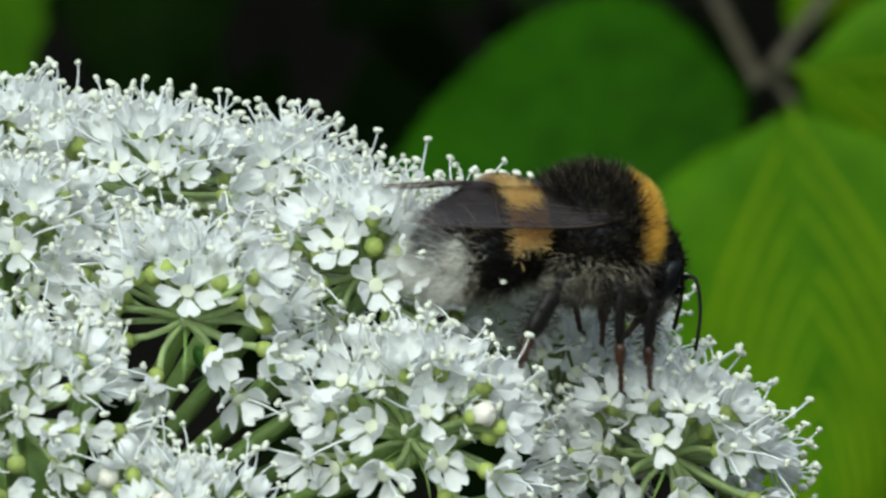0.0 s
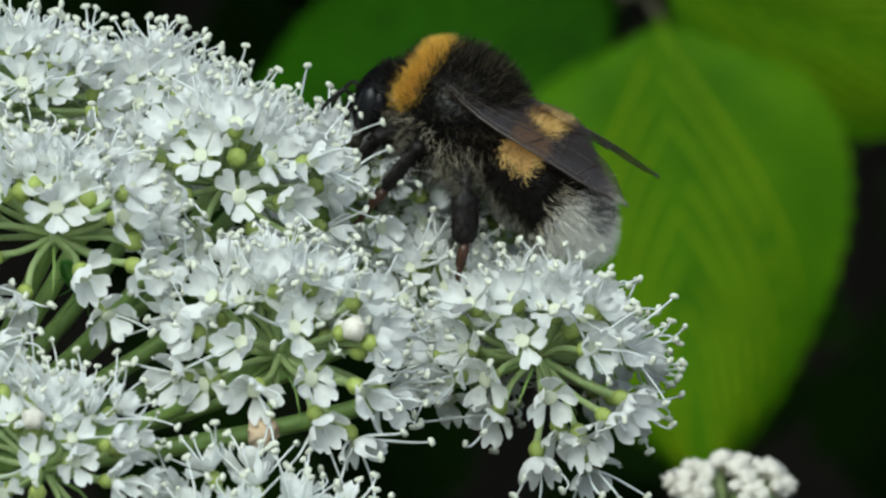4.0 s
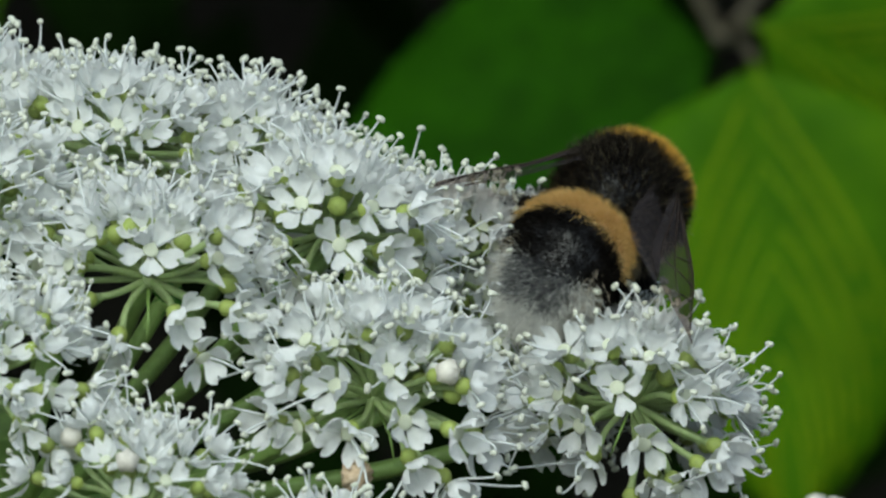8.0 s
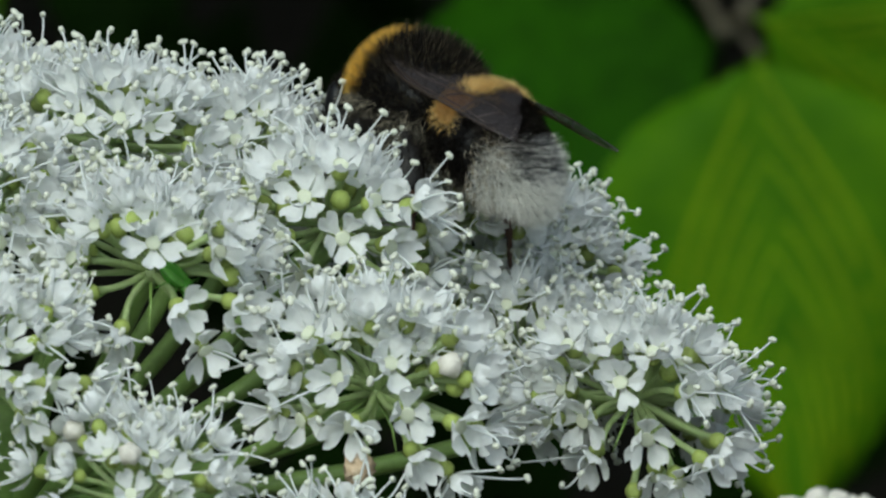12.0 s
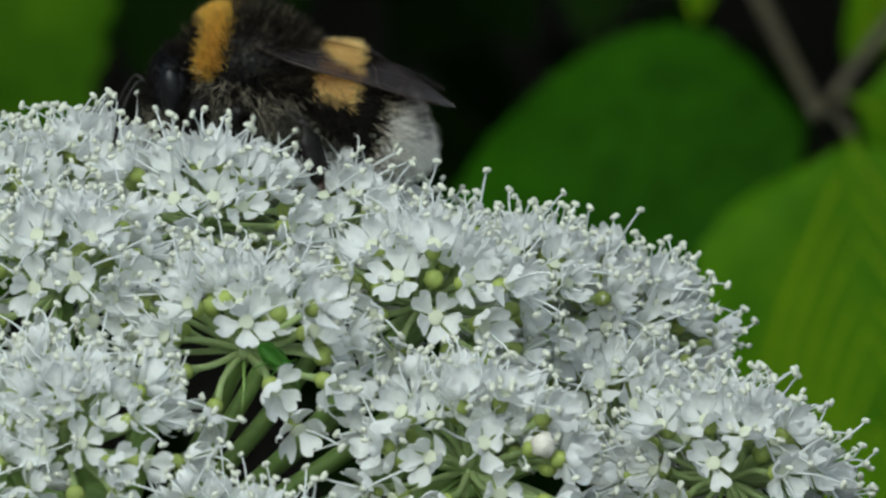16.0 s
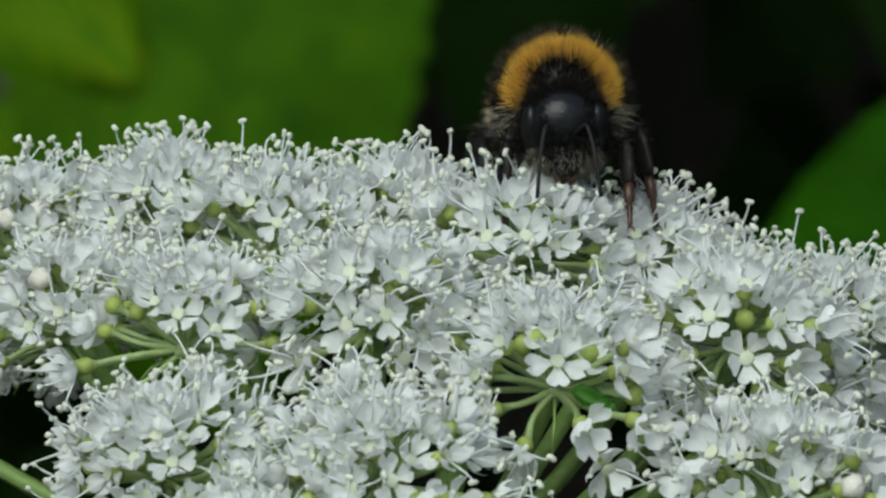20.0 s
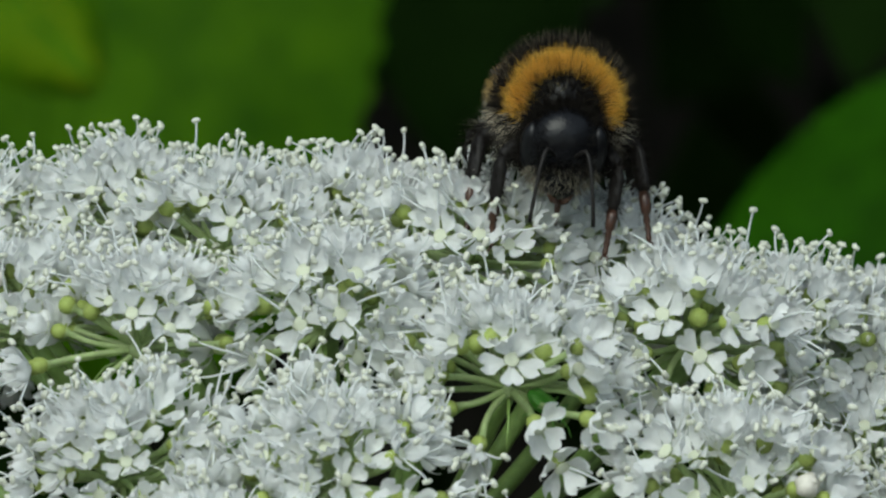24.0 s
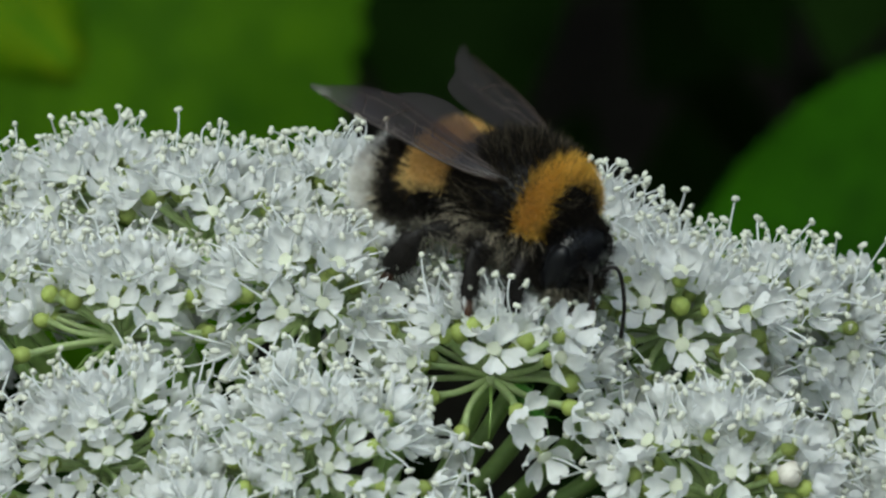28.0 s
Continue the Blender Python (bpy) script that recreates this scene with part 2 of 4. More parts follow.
def leaf(name, parent, base, tip, width, mat, seed, up=(0, -0.55, 0.83), fold=0.12, droop=0.06, teeth=0.10, pleats=0.0048, label=""):
    """A leaf from base to tip (mm from the node) with its upper face turned to up."""
    b, d = Vector(base), Vector(tip) - Vector(base)
    y = d.normalized()
    z = (Vector(up) - y * Vector(up).dot(y)).normalized()
    x = y.cross(z)
    m = Matrix.Translation(b * MM + (NODE if parent is None else Vector())) @ Matrix((x, y, z)).transposed().to_4x4()
    g, veins = leaf_meshes(d.length, width, teeth, fold, droop, seed, pleats)
    ob = part(name, g.mesh(name, mat), parent, m, label)
    for i, v in enumerate(veins):
        part("side_vein" if i else "midrib", v.mesh("vein", (VEIN if i else MIDRIB) if mat == LEAF_FRESH else mat), ob)
    return ob


def build_bramble():
    bush = new("bramble_bush")
    bush.location = NODE
    tagged(bush, "bramble shoot with broad serrated bright green leaflets", "bush")
    leaf("leaflet", bush, (64.1, 570.3, -112.6), (15.0, 566.0, -123.0), 42, LEAF_OLD_SHADED, 1, up=(0.1, -0.7, 0.75), label="mature deep green serrated leaflet with shade put into its colour")
    leaf("leaflet", bush, (65.5, 492.3, -94.6), (70.5, 478.0, -148.1), 43, LEAF_FRESH, 2, up=(-0.1, -0.9, 0.45), label="bright yellow-green pleated leaflet")
    leaf("leaflet", bush, (68.0, 551.6, -105.0), (116.1, 547.8, -119.4), 31, LEAF_FRESH, 3, up=(0.40, -0.90, -0.15))
    leaf("leaflet", bush, (94.7, 648.4, -91.7), (73.2, 640.0, -122.8), 24, LEAF_FRESH, 4, up=(0.25, -0.95, -0.15))
    leaf("leaflet", bush, (53.7, 695.5, -109.0), (51.9, 690.4, -127.9), 9, LEAF_FRESH, 5, up=(0, -0.9, 0.4))
    for pts, r in ((((64.3, 556, -108.3), (60, 575, -103), (56.1, 595, -98.1), (52.5, 647, -95.4), (50, 720, -80), (60, 900, 30)), 1.3),
                   (((64.3, 556, -108.3), (70, 562, -102), (76, 574, -97.3), (95, 648, -90)), 1.1),
                   (((60, 900, 30), (220, 930, 10), (330, 950, -300), (350, 960, -1000)), 3.0)):
        g = Geo()
        sp = spline(pts, 6)
        g.tube(sp, [r * (0.75 + 0.25 * k / len(sp)) for k in range(len(sp))], 8)
        part("cane", g.mesh("cane", CANE), bush, label="thin brown woody stem")
    for p, q in (((64.3, 556, -108.3), (64.1, 570.3, -112.6)), ((64.3, 556, -108.3), (65.5, 492.3, -94.6)), ((64.3, 556, -108.3), (68, 551.6, -105))):
        g = Geo()
        g.tube(spline((p, (Vector(p) + Vector(q)) / 2 + Vector((0, 0, 1.5)), q), 5), 0.6, 6)
        part("petiole", g.mesh("petiole", CANE), bush)
    far = new("sapling")
    far.location = NODE
    tagged(far, "sapling with large soft light green leaves behind the flower", "sapling")
    leaf("leaf", far, (-92.0, 899.3, -121.1), (-76.0, 862.0, -232.0), 96, LEAF_SOFT, 7, up=(-0.2, -0.8, 0.6), pleats=0.0015)
    leaf("leaf", far, (-120.0, 749.1, -102.0), (-74.2, 738.1, -143.0), 42, LEAF_FRESH, 8, up=(-0.3, -0.7, 0.7), pleats=0.002, label="yellow-green leaf in bright light")
    # This leaf takes the near-black green that stands for shade.
    leaf("leaf", far, (-32.5, 1096.1, -159.4), (-31.4, 1073.2, -245.0), 52, LEAF_SHADE, 9, up=(0, -0.8, 0.6))
    leaf("leaf", far, (-105.5, 834.7, -168.9), (-104.6, 830.8, -183.7), 6, LEAF_FRESH, 10, up=(0, -0.9, 0.4))
    for pts, r in ((((-76.7, 899, -121), (-90, 920, -90), (-130, 960, -60), (-150, 980, -300), (-150, 980, -1000)), 2.6),
                   (((-120, 749, -102), (-135, 800, -80), (-130, 960, -60)), 1.6), (((-32.5, 1096, -159), (-60, 1060, -120), (-130, 960, -60)), 1.4),
                   (((-105.5, 834.7, -168.9), (-120, 900, -120), (-130, 960, -60)), 0.9)):
        g = Geo()
        g.tube(spline(pts, 6), r, 8)
        part("branch", g.mesh("branch", CANE), far)


build_ground()
build_thicket()
build_bramble()


# the flower head
def petal_mesh(seed, curl):
    """A broad white petal with a notched, inrolled tip; base at the origin, pointing along +x, inner face +z."""
    rnd = random.Random(seed)
    ln, wd = 1.40, 1.22
    wave, lop, lift = rnd.uniform(0, 6), rnd.uniform(-0.12, 0.12), rnd.uniform(0.10, 0.26)

    def fn(u, v):
        s, t = u * 2 - 1, v
        grow = min(1.0, t / 0.66)
        w = wd / 2 * (0.25 + 0.75 * grow * grow * (3 - 2 * grow)) * math.sqrt(max(0.0, 1 - 0.70 * (max(0.0, t - 0.6) / 0.4) ** 2.0))
        x = ln * t * (1 - 0.10 * s * s * t) - 0.34 * max(0.0, 1 - abs(s) * 1.25) ** 1.2 * max(0, t - 0.7) / 0.3
        z = ln * t * (lift + 0.30 * t) + curl * 0.62 * max(0, t - 0.55) ** 1.3
        z += 0.30 * s * s * t * (1 - 0.5 * t) - 0.06 * math.exp(-(s / 0.22) ** 2) * t
        z += 0.13 * t * math.sin(3.4 * s + wave) + 0.17 * t * noise.noise((s * 1.9 + seed, t * 2.4, seed))
        return Vector((0.26 + x - curl * 0.55 * max(0, t - 0.6) ** 1.5, w * s + lop * t * t, z))
    g = Geo()
    g.sheet(fn, 8, 7)
    return g.mesh("petal", PETAL)


def stamen_mesh(seed):
    """A long curving thread with a pale head, rising between two petals."""
    rnd = random.Random(seed)
    g = Geo()
    ln, out = rnd.uniform(2.3, 3.6), rnd.uniform(0.25, 0.85)
    hook, sway = rnd.uniform(-0.95, 0.15) * rnd.random() ** 0.5, rnd.uniform(-0.2, 0.2)
    pts = []
    for j in range(8):
        t = j / 7
        r = 0.35 + ln * out * (t ** 0.8) * (1 + hook * t * t * 0.8)
        pts.append(Vector((r, sway * t * t * ln, 0.25 + ln * (1 - 0.45 * out) * t * (1 - 0.18 * t * t * (1 - hook)))))
    g.tube(pts, [0.082 - 0.005 * k for k in range(8)], 5, 0)
    k = rnd.uniform(0.85, 1.15)
    g.blob(pts[-1], (0.285 * k, 0.205 * k, 0.185), frame_of(pts[-1] - pts[-2], rnd.uniform(0, 3)).to_3x3() @ Matrix.Rotation(rnd.uniform(0.5, 1.4), 3, "X"), 8, 6, 1,
           warp=lambda q: q * (1 - 0.22 * math.exp(-(q.x / 0.09) ** 2) + 0.25 * noise.noise(q * 4 + Vector((seed, 0, 0)))))
    return g.mesh("stamen", [FILAMENT, ANTHER])


STALKS = (4.1, 5.2, 6.3)       # lengths of the florets' stalks, mm


def floret_mesh(seed, kind, PED):
    """The floret's stalk, ovary and nectar disk; the stalk's foot at the origin, the floret at its top."""
    rnd = random.Random(seed)
    g = Geo()
    bow = rnd.uniform(-0.35, 0.35)
    swell = 0.54 if kind == "bare" else 0.46
    sp = spline(((0, 0, 0), (bow, 0.1, PED * 0.5), (0, 0, PED - 1.05)), 3) + [Vector((0, 0, PED - h)) for h in (0.85, 0.6, 0.3, 0.08, 0.0)]
    g.tube(sp, [0.20, 0.19, 0.18, 0.17, 0.17, 0.18, 0.20, swell * 0.75, swell, swell * 0.95, swell * 0.6, 0.1], 8, 0)
    g.m = [1 if len(g.v) > 0 and min(f) >= 7 * 8 - 1 else 0 for f in g.f]
    if kind == "open":
        pass
    elif kind == "bud":
        g.blob((0, 0, PED + 0.45), (0.66, 0.64, 0.60), None, 10, 8, 3, warp=lambda p: p * (1 + 0.10 * math.cos(5 * math.atan2(p.y, p.x))) )
    elif kind == "wilted":
        g.blob((0, 0, PED + 0.3), (0.85, 0.8, 0.7), None, 16, 11, 4, warp=lambda p: p * (1 + 0.55 * noise.noise(p * 4.1)) + Vector((0.2, 0, 0)) * noise.noise(p * 7))
    return g.mesh("floret", [PEDICEL, OVARY, DISK, BUD, WILT])


def disk_mesh():
    """The two-lobed pale nectar disk with its pair of short styles' cushions."""
    g = Geo()
    g.blob((0, 0, 0.19), (0.43, 0.38, 0.09), None, 12, 6, 0, warp=lambda q: Vector((q.x, q.y, q.z * (0.75 + 0.7 * abs(q.x)))) * (1 + 0.12 * noise.noise(q * 5)))
    return g.mesh("nectar_disk", DISK)


NECTAR = disk_mesh()


def whole_floret(seed, ped):
    """A floret with petals and stamens in one mesh, for the far side of the flower head."""
    g = Geo()
    rnd = random.Random(seed)
    up = Matrix.Translation((0, 0, ped))
    pieces = [(floret_mesh(seed, "open", ped), Matrix(), 0)]
    pieces += [(NECTAR, up, 2)]
    pieces += [(STAMENS[rnd.randrange(9)], up @ Matrix.Rotation((k + 0.5) * 2 * math.pi / 5, 4, "Z"), 6) for k in range(5)]
    pieces += [(PETALS[rnd.randrange(8)], up @ Matrix.Rotation(k * 2 * math.pi / 5, 4, "Z"), 5) for k in range(5)]
    for me, m, first in pieces:
        n = len(g.v)
        g.v.extend(tuple(m @ (v.co / MM)) for v in me.vertices)
        for q in me.polygons:
            g.f.append(tuple(i + n for i in q.vertices))
            g.m.append(q.material_index + first)
    return g.mesh("floret", [PEDICEL, OVARY, DISK, BUD, WILT, PETAL, FILAMENT, ANTHER])


PETALS = [petal_mesh(k, c) for k, c in enumerate((0.5, 0.9, 0.15, 1.2, 0.7, 1.5, 0.3, 1.0))]
STAMENS = [stamen_mesh(k + 20) for k in range(9)]
OPEN = {(k, s): floret_mesh(k, "open", ped) for k in range(2) for s, ped in enumerate(STALKS)}
ODD = {(k, s): floret_mesh(9, k, ped) for k in ("bud", "bare", "wilted") for s, ped in enumerate(STALKS)}
WHOLE = {(k, s): whole_floret(k, ped) for k in range(3) for s, ped in enumerate(STALKS)}
UMBELLETS = {}


def umbellet(key, x, y, z, n=31, reach=98.0, size=1.0, near=True, wilt=0, seed=0, lean=(0, 0, 0), window=0.0, thin=0.26, front=(), label=""):
    """One small umbel on its ray: x, y, z is the point where its florets' stalks spring, mm from the node."""
    rnd = random.Random(seed * 17 + 3)
    thing = new("umbellet")
    thing.location = NODE
    tagged(thing, label or "domed cluster of white florets with long stamens on a green ray", "umbellet", "umbellets of the flower head")
    axis = (Vector((x * 0.55, y * 0.55, z + 16)) + Vector(lean)).normalized()
    foot = Vector((x, y, z))
    g = Geo()
    sp = spline((Vector((x, y, 0)).normalized() * 1.2, foot * 0.5 + Vector((x, y, 0)) * 0.06 + Vector((0, 0, -0.8)), foot), 5)
    g.tube(sp, [0.56 - 0.14 * k / len(sp) for k in range(len(sp) - 1)] + [0.52], 16, ribs=0.14)
    g.blob(foot, (0.85, 0.85, 0.6), frame_of(axis).to_3x3(), 8, 5, 1)
    part("ray", g.mesh("ray", [RAY, PEDICEL]), thing, label="ribbed green ray")
    for k in range(5):
        a = k * 1.26 + seed
        o = frame_of(axis) @ Vector((math.cos(a), math.sin(a), 0))
        g = Geo()
        g.tube([foot + o * 0.6 - axis * 0.3, foot + o * 2.2 - axis * 0.8, foot + o * 3.6 - axis * 2.0], [0.13, 0.11, 0.03], 4)
        part("bract", g.mesh("bract", RAY), thing)
    basis = frame_of(axis)
    view = (EYE - NODE).normalized()
    sill, brow = Vector((0, -0.97, -0.14)).normalized(), Vector((0.05, -0.93, -0.30)).normalized()
    n = round(n * 1.22)
    for i in range(n + len(front)):
        q = (i + 0.5) / n
        tilt = radians(reach) * q ** 0.60 + rnd.uniform(-0.08, 0.08)
        turn = i * 2.39996 + seed + rnd.uniform(-0.15, 0.15)
        s = size * rnd.uniform(0.92, 1.08)
        j = min(2, int(3 * q * rnd.uniform(0.85, 1.15)))
        u = rnd.random()
        kind = "bud" if u < 0.016 else "bare" if u < 0.034 else "open"
        if wilt and i in (n - 4, n - 9):
            kind = "wilted"
        if i < n:
            dirn = basis @ Vector((math.sin(tilt) * math.cos(turn), math.sin(tilt) * math.sin(turn), math.cos(tilt)))
            if front and dirn.angle(brow) < radians(64):
                continue
            if dirn.angle(sill) < radians(window):
                continue
            if dirn.dot(sill) > 0.25 and dirn.z < 0.45 and rnd.random() < thin:
                continue                        # a gap through which the stalks' meeting point shows
        else:                                   # the florets of the open front, each by how far it leans sideways and up, mm
            kind, side, rise = front[i - n]
            wide = math.hypot(side, rise)
            j = 0 if kind == "bare" and wide < 3.6 else 1 if wide < 4.8 else 2
            s = max(1.13, wide / 6.0)
            reach_mm = STALKS[j] * s - (0 if kind == "open" else 0.5)
            dirn = Vector((side, 0, 0)) + rise * Vector((0, 0.259, 0.966)) + math.sqrt(max(1.0, reach_mm ** 2 - side ** 2 - rise ** 2)) * Vector((0, -0.966, 0.259))
            dirn.normalize()
        m = Matrix.Translation(foot * MM) @ frame_of(dirn, rnd.uniform(0, 6.28)) @ Matrix.Diagonal((s, s, s, 1))
        if not near or dirn.dot(view) < -0.3:
            part("floret", WHOLE[i % 3, j], thing, m)
            continue
        fl = part("floret", OPEN[i % 2, j] if kind == "open" else ODD[kind, j], thing, m)
        if kind == "open":
            up = Matrix.Translation((0, 0, STALKS[j] * MM))
            part("nectar_disk", NECTAR, fl, up)
            shed = rnd.random() < (0.85 if dirn.dot(view) > 0.55 else 0.50 if q > 0.5 else 0.22)      # older florets have dropped some stamens
            for k in range(5):
                part("petal", PETALS[rnd.randrange(8)], fl, up @ Matrix.Rotation(k * 2 * math.pi / 5 + rnd.uniform(-0.1, 0.1), 4, "Z")
                     @ Matrix.Rotation(rnd.uniform(-0.62, 0.30), 4, "Y"))
                if shed and rnd.random() < 0.80:
                    continue
                part("stamen", STAMENS[rnd.randrange(9)], fl, up @ Matrix.Rotation((k + 0.5) * 2 * math.pi / 5 + rnd.uniform(-0.2, 0.2), 4, "Z"))
    UMBELLETS[key] = thing
    return (x, y)


PLACES = [
    umbellet("R", 37.7, -2.5, 8.1, 50, size=1.06, seed=1, reach=118, thin=0.0, lean=(-12, -4, 0), front=(
        ("open", -1.0, 1.0), ("open", 0.5, -2.2), ("open", 2.9, 0.5), ("open", -1.4, 3.4), ("open", 0.9, 2.7), ("open", -4.3, 0.6), ("open", -5.1, -1.2), ("open", -3.1, -1.2),
        ("open", -2.6, -3.3), ("open", 1.2, -4.4), ("open", -0.2, -5.8), ("open", 2.4, -4.7), ("open", 4.0, -3.7), ("open", 5.1, -2.6), ("open", 2.8, -6.5), ("open", -6.2, 0.1),
        ("open", 4.6, 0.9), ("open", -4.0, 3.1), ("open", 3.4, 2.9), ("bare", 1.9, 1.6))),
    umbellet("M", 22.65, -18.8, 13.2, 38, size=1.02, reach=90, seed=2, thin=0.1, front=(
        ("open", -2.1, 0.8), ("open", 0.8, 1.6), ("open", -1.4, -1.8), ("open", 1.7, -1.2), ("wilted", -0.8, -3.7), ("open", -4.1, -1.5), ("open", -5.7, -1.1), ("open", 4.6, -1.8),
        ("open", 2.2, -3.6), ("open", 4.2, -4.7), ("open", 5.8, -2.6), ("bud", 3.5, 1.3), ("bare", 3.9, 2.6), ("bare", 4.5, 0.3), ("open", 5.5, 0.8), ("open", 4.5, 3.3),
        ("open", 1.9, 4.2), ("open", -0.4, 4.2), ("open", -3.7, 3.3), ("open", -4.3, 0.7)), label="domed cluster of white florets with one withered brown one"),
    umbellet("A", 9.9, -16.2, 19.5, 33, seed=3, front=(
        ("open", 0.3, 1.6), ("bare", -1.8, 2.5), ("bare", -0.9, 2.9), ("bare", 0.5, 3.1), ("bare", 2.0, 2.1), ("open", 1.8, -2.1), ("open", 5.0, -1.8),
        ("open", -1.7, -3.5), ("open", -3.6, -1.3), ("open", -4.2, 0.8), ("open", 3.1, -4.3), ("open", 3.9, 1.1), ("open", -2.9, 2.6), ("open", 4.4, 2.6), ("bare", 4.6, -0.3))),
    umbellet("B", 19.9, -4.2, 19.0, 33, seed=4, front=(
        ("open", -2.7, -0.7), ("open", 0.7, -0.7), ("open", -1.6, -2.8), ("open", -1.4, 1.6), ("open", 2.5, 1.4), ("open", 3.4, -1.2), ("open", -4.3, 1.4), ("open", 1.6, -3.0),
        ("open", 4.8, 1.2), ("open", -4.2, -2.5), ("open", 4.1, -3.5), ("bare", 0.6, 1.5), ("bare", -2.6, 1.0), ("open", 0.6, 3.4), ("open", -2.9, 3.3))),
    umbellet("G", 30.8, 2.0, 9.6, 34, reach=112, seed=23, thin=0.0),
    umbellet("T", 14.4, 5.0, 20.2, 35, seed=5),
    umbellet("L", 7.0, 0.2, 22.6, 31, seed=6),
    umbellet("FL", 9.6, -32.0, 10.6, 27, size=0.94, seed=7),
    umbellet("S", 31.8, 9.2, 13.2, 36, seed=8),
    umbellet("S2", 25.6, 4.2, 16.6, 33, seed=9),
    umbellet("U", 0.4, -25.8, 16.4, 34, seed=10),
    umbellet("N", -0.5, -12.0, 21.9, 30, seed=11, front=(
        ("open", -1.3, 0.1), ("bare", 1.1, 1.9), ("open", 1.9, -1.7), ("open", -3.9, -2.0), ("open", -2.0, -3.4), ("open", 4.1, -2.5), ("open", 3.8, 0.8), ("open", -3.9, 1.2),
        ("open", 1.7, 2.9), ("open", -1.2, 3.0), ("open", 0.9, 0.7), ("open", -0.2, -2.3), ("open", 2.9, -0.4))),
    umbellet("top", 0.0, 6.5, 22.0, 33, seed=12),
    umbellet("top2", -13.7, 7.0, 22.5, 35, seed=13),
    umbellet("top3", -7.5, 2.5, 22.4, 30, seed=21),
    umbellet("N2", -11.3, -12.2, 20.5, 33, seed=14, window=16),
    umbellet("N3", -18.4, -5.8, 19.5, 33, seed=15, window=14),
    umbellet("N4", -22.1, 7.0, 20.8, 32, seed=16),
    umbellet("U2", -11.6, -23.6, 16.0, 34, seed=17),
    umbellet("FR", 21.5, -31.6, 4.2, 28, seed=18),
    umbellet("U3", -5.7, -31.0, 12.7, 28, seed=20),
]
# the unseen back and far side of the dome
for k in range(60):
    r, a = 38 * math.sqrt((k + 0.5) / 60), k * 2.39996 + 0.6
    px, py = r * math.cos(a), r * math.sin(a)
    if (py > 14 or px < -27) and all((px - qx) ** 2 + (py - qy) ** 2 > 9.5 ** 2 for qx, qy in PLACES):
        PLACES.append(umbellet("far%d" % k, px, py, 4.5 + 17 * (1 - (px * px + py * py) / 1600), 24, near=False, seed=40 + k))


def build_stalk():
    stalk = new("flower_stalk")
    tagged(stalk, "thick upright ribbed green flower stalk", "stalk")
    stalk.location = (0, 0, 0)
    g = Geo()
    sp = spline(((40, 60, -5), (22, 35, 350), (6, 10, 750), (0, 0, 985), (0, 0, 1001)), 10)
    n = 16
    g.tube(sp, [5.5 - 3.2 * k / len(sp) for k in range(len(sp))], n)
    part("stem", g.mesh("stem", RAY), stalk)
    g = Geo()
    g.blob((0, 0, 1000), (2.6, 2.6, 2.2), None, 12, 8)
    part("crown_node", g.mesh("crown_node", RAY), stalk)


build_stalk()


# a withered flower cluster low behind
def build_withered():
    thing = new("withered_umbel")
    thing.location = NODE + Vector((52.1, 60, -19.4)) * MM
    tagged(thing, "small withered beige flower cluster behind the white umbel", "flower")
    rnd = random.Random(8)
    g = Geo()
    g.tube(spline(((0, 0, -3), (2, 6, -60), (10, 30, -400), (14, 40, -990)), 6), 0.9, 6)
    part("stem", g.mesh("stem", RAY), thing)
    for i in range(44):
        tilt, turn = radians(82) * math.sqrt((i + 0.5) / 44), i * 2.4 + rnd.uniform(-0.3, 0.3)
        p = Vector((math.sin(tilt) * math.cos(turn) * 3.9, math.sin(tilt) * math.sin(turn) * 3.9, math.cos(tilt) * 1.8))
        g = Geo()
        g.tube([(0, 0, -3), p], 0.16, 4, 0)
        k = rnd.uniform(0.45, 0.8)
        g.blob(p * rnd.uniform(0.92, 1.1), (k, k * 0.9, k * 0.9), None, 12, 8, 1, warp=lambda q: q * (1 + 0.8 * noise.noise(q * 3.2 + p)))
        part("dry_floret", g.mesh("dry_floret", [PEDICEL, BUD]), thing)


build_withered()


# the bumblebee
SHELL = material("bee_shell", (0.012, 0.011, 0.012), 0.28, vary=0.3, scale=500, bump=0.2, bump_scale=5000)
HAIR_BLACK = material("hair_black", (0.010, 0.008, 0.006), 0.7, vary=0.4, scale=1500, spec=0.12)
HAIR_GOLD = material("hair_gold", (0.86, 0.55, 0.10), 0.6, vary=0.10, scale=900, through_light=0.15, color2=(0.60, 0.33, 0.025), sheen=0.12)
HAIR_BAND = material("hair_band", (0.84, 0.63, 0.27), 0.6, vary=0.10, scale=700, through_light=0.15, color2=(0.62, 0.38, 0.09), sheen=0.2)
HAIR_WHITE = material("hair_white", (0.80, 0.79, 0.74), 0.6, vary=0.2, scale=900, through_light=0.2)
HAIR_BEIGE = material("hair_beige", (0.46, 0.40, 0.30), 0.7, vary=0.3, scale=900, through_light=0.15)
HAIR_CHEEK = material("hair_cheek", (0.16, 0.14, 0.10), 0.7, vary=0.3, scale=900)
HAIR_DUSK = material("hair_dusk", (0.11, 0.11, 0.115), 0.6, vary=0.3, scale=900)
HAIR_BROWN = material("hair_brown", (0.13, 0.105, 0.062), 0.7, vary=0.4, scale=1500, through_light=0.2)
HAIR_GREY = material("hair_grey", (0.15, 0.135, 0.10), 0.7, vary=0.3, scale=900)
LEG_SHELL = material("leg_shell", (0.012, 0.010, 0.009), 0.5, vary=0.3, scale=500, bump=0.3, bump_scale=5000, spec=0.25)
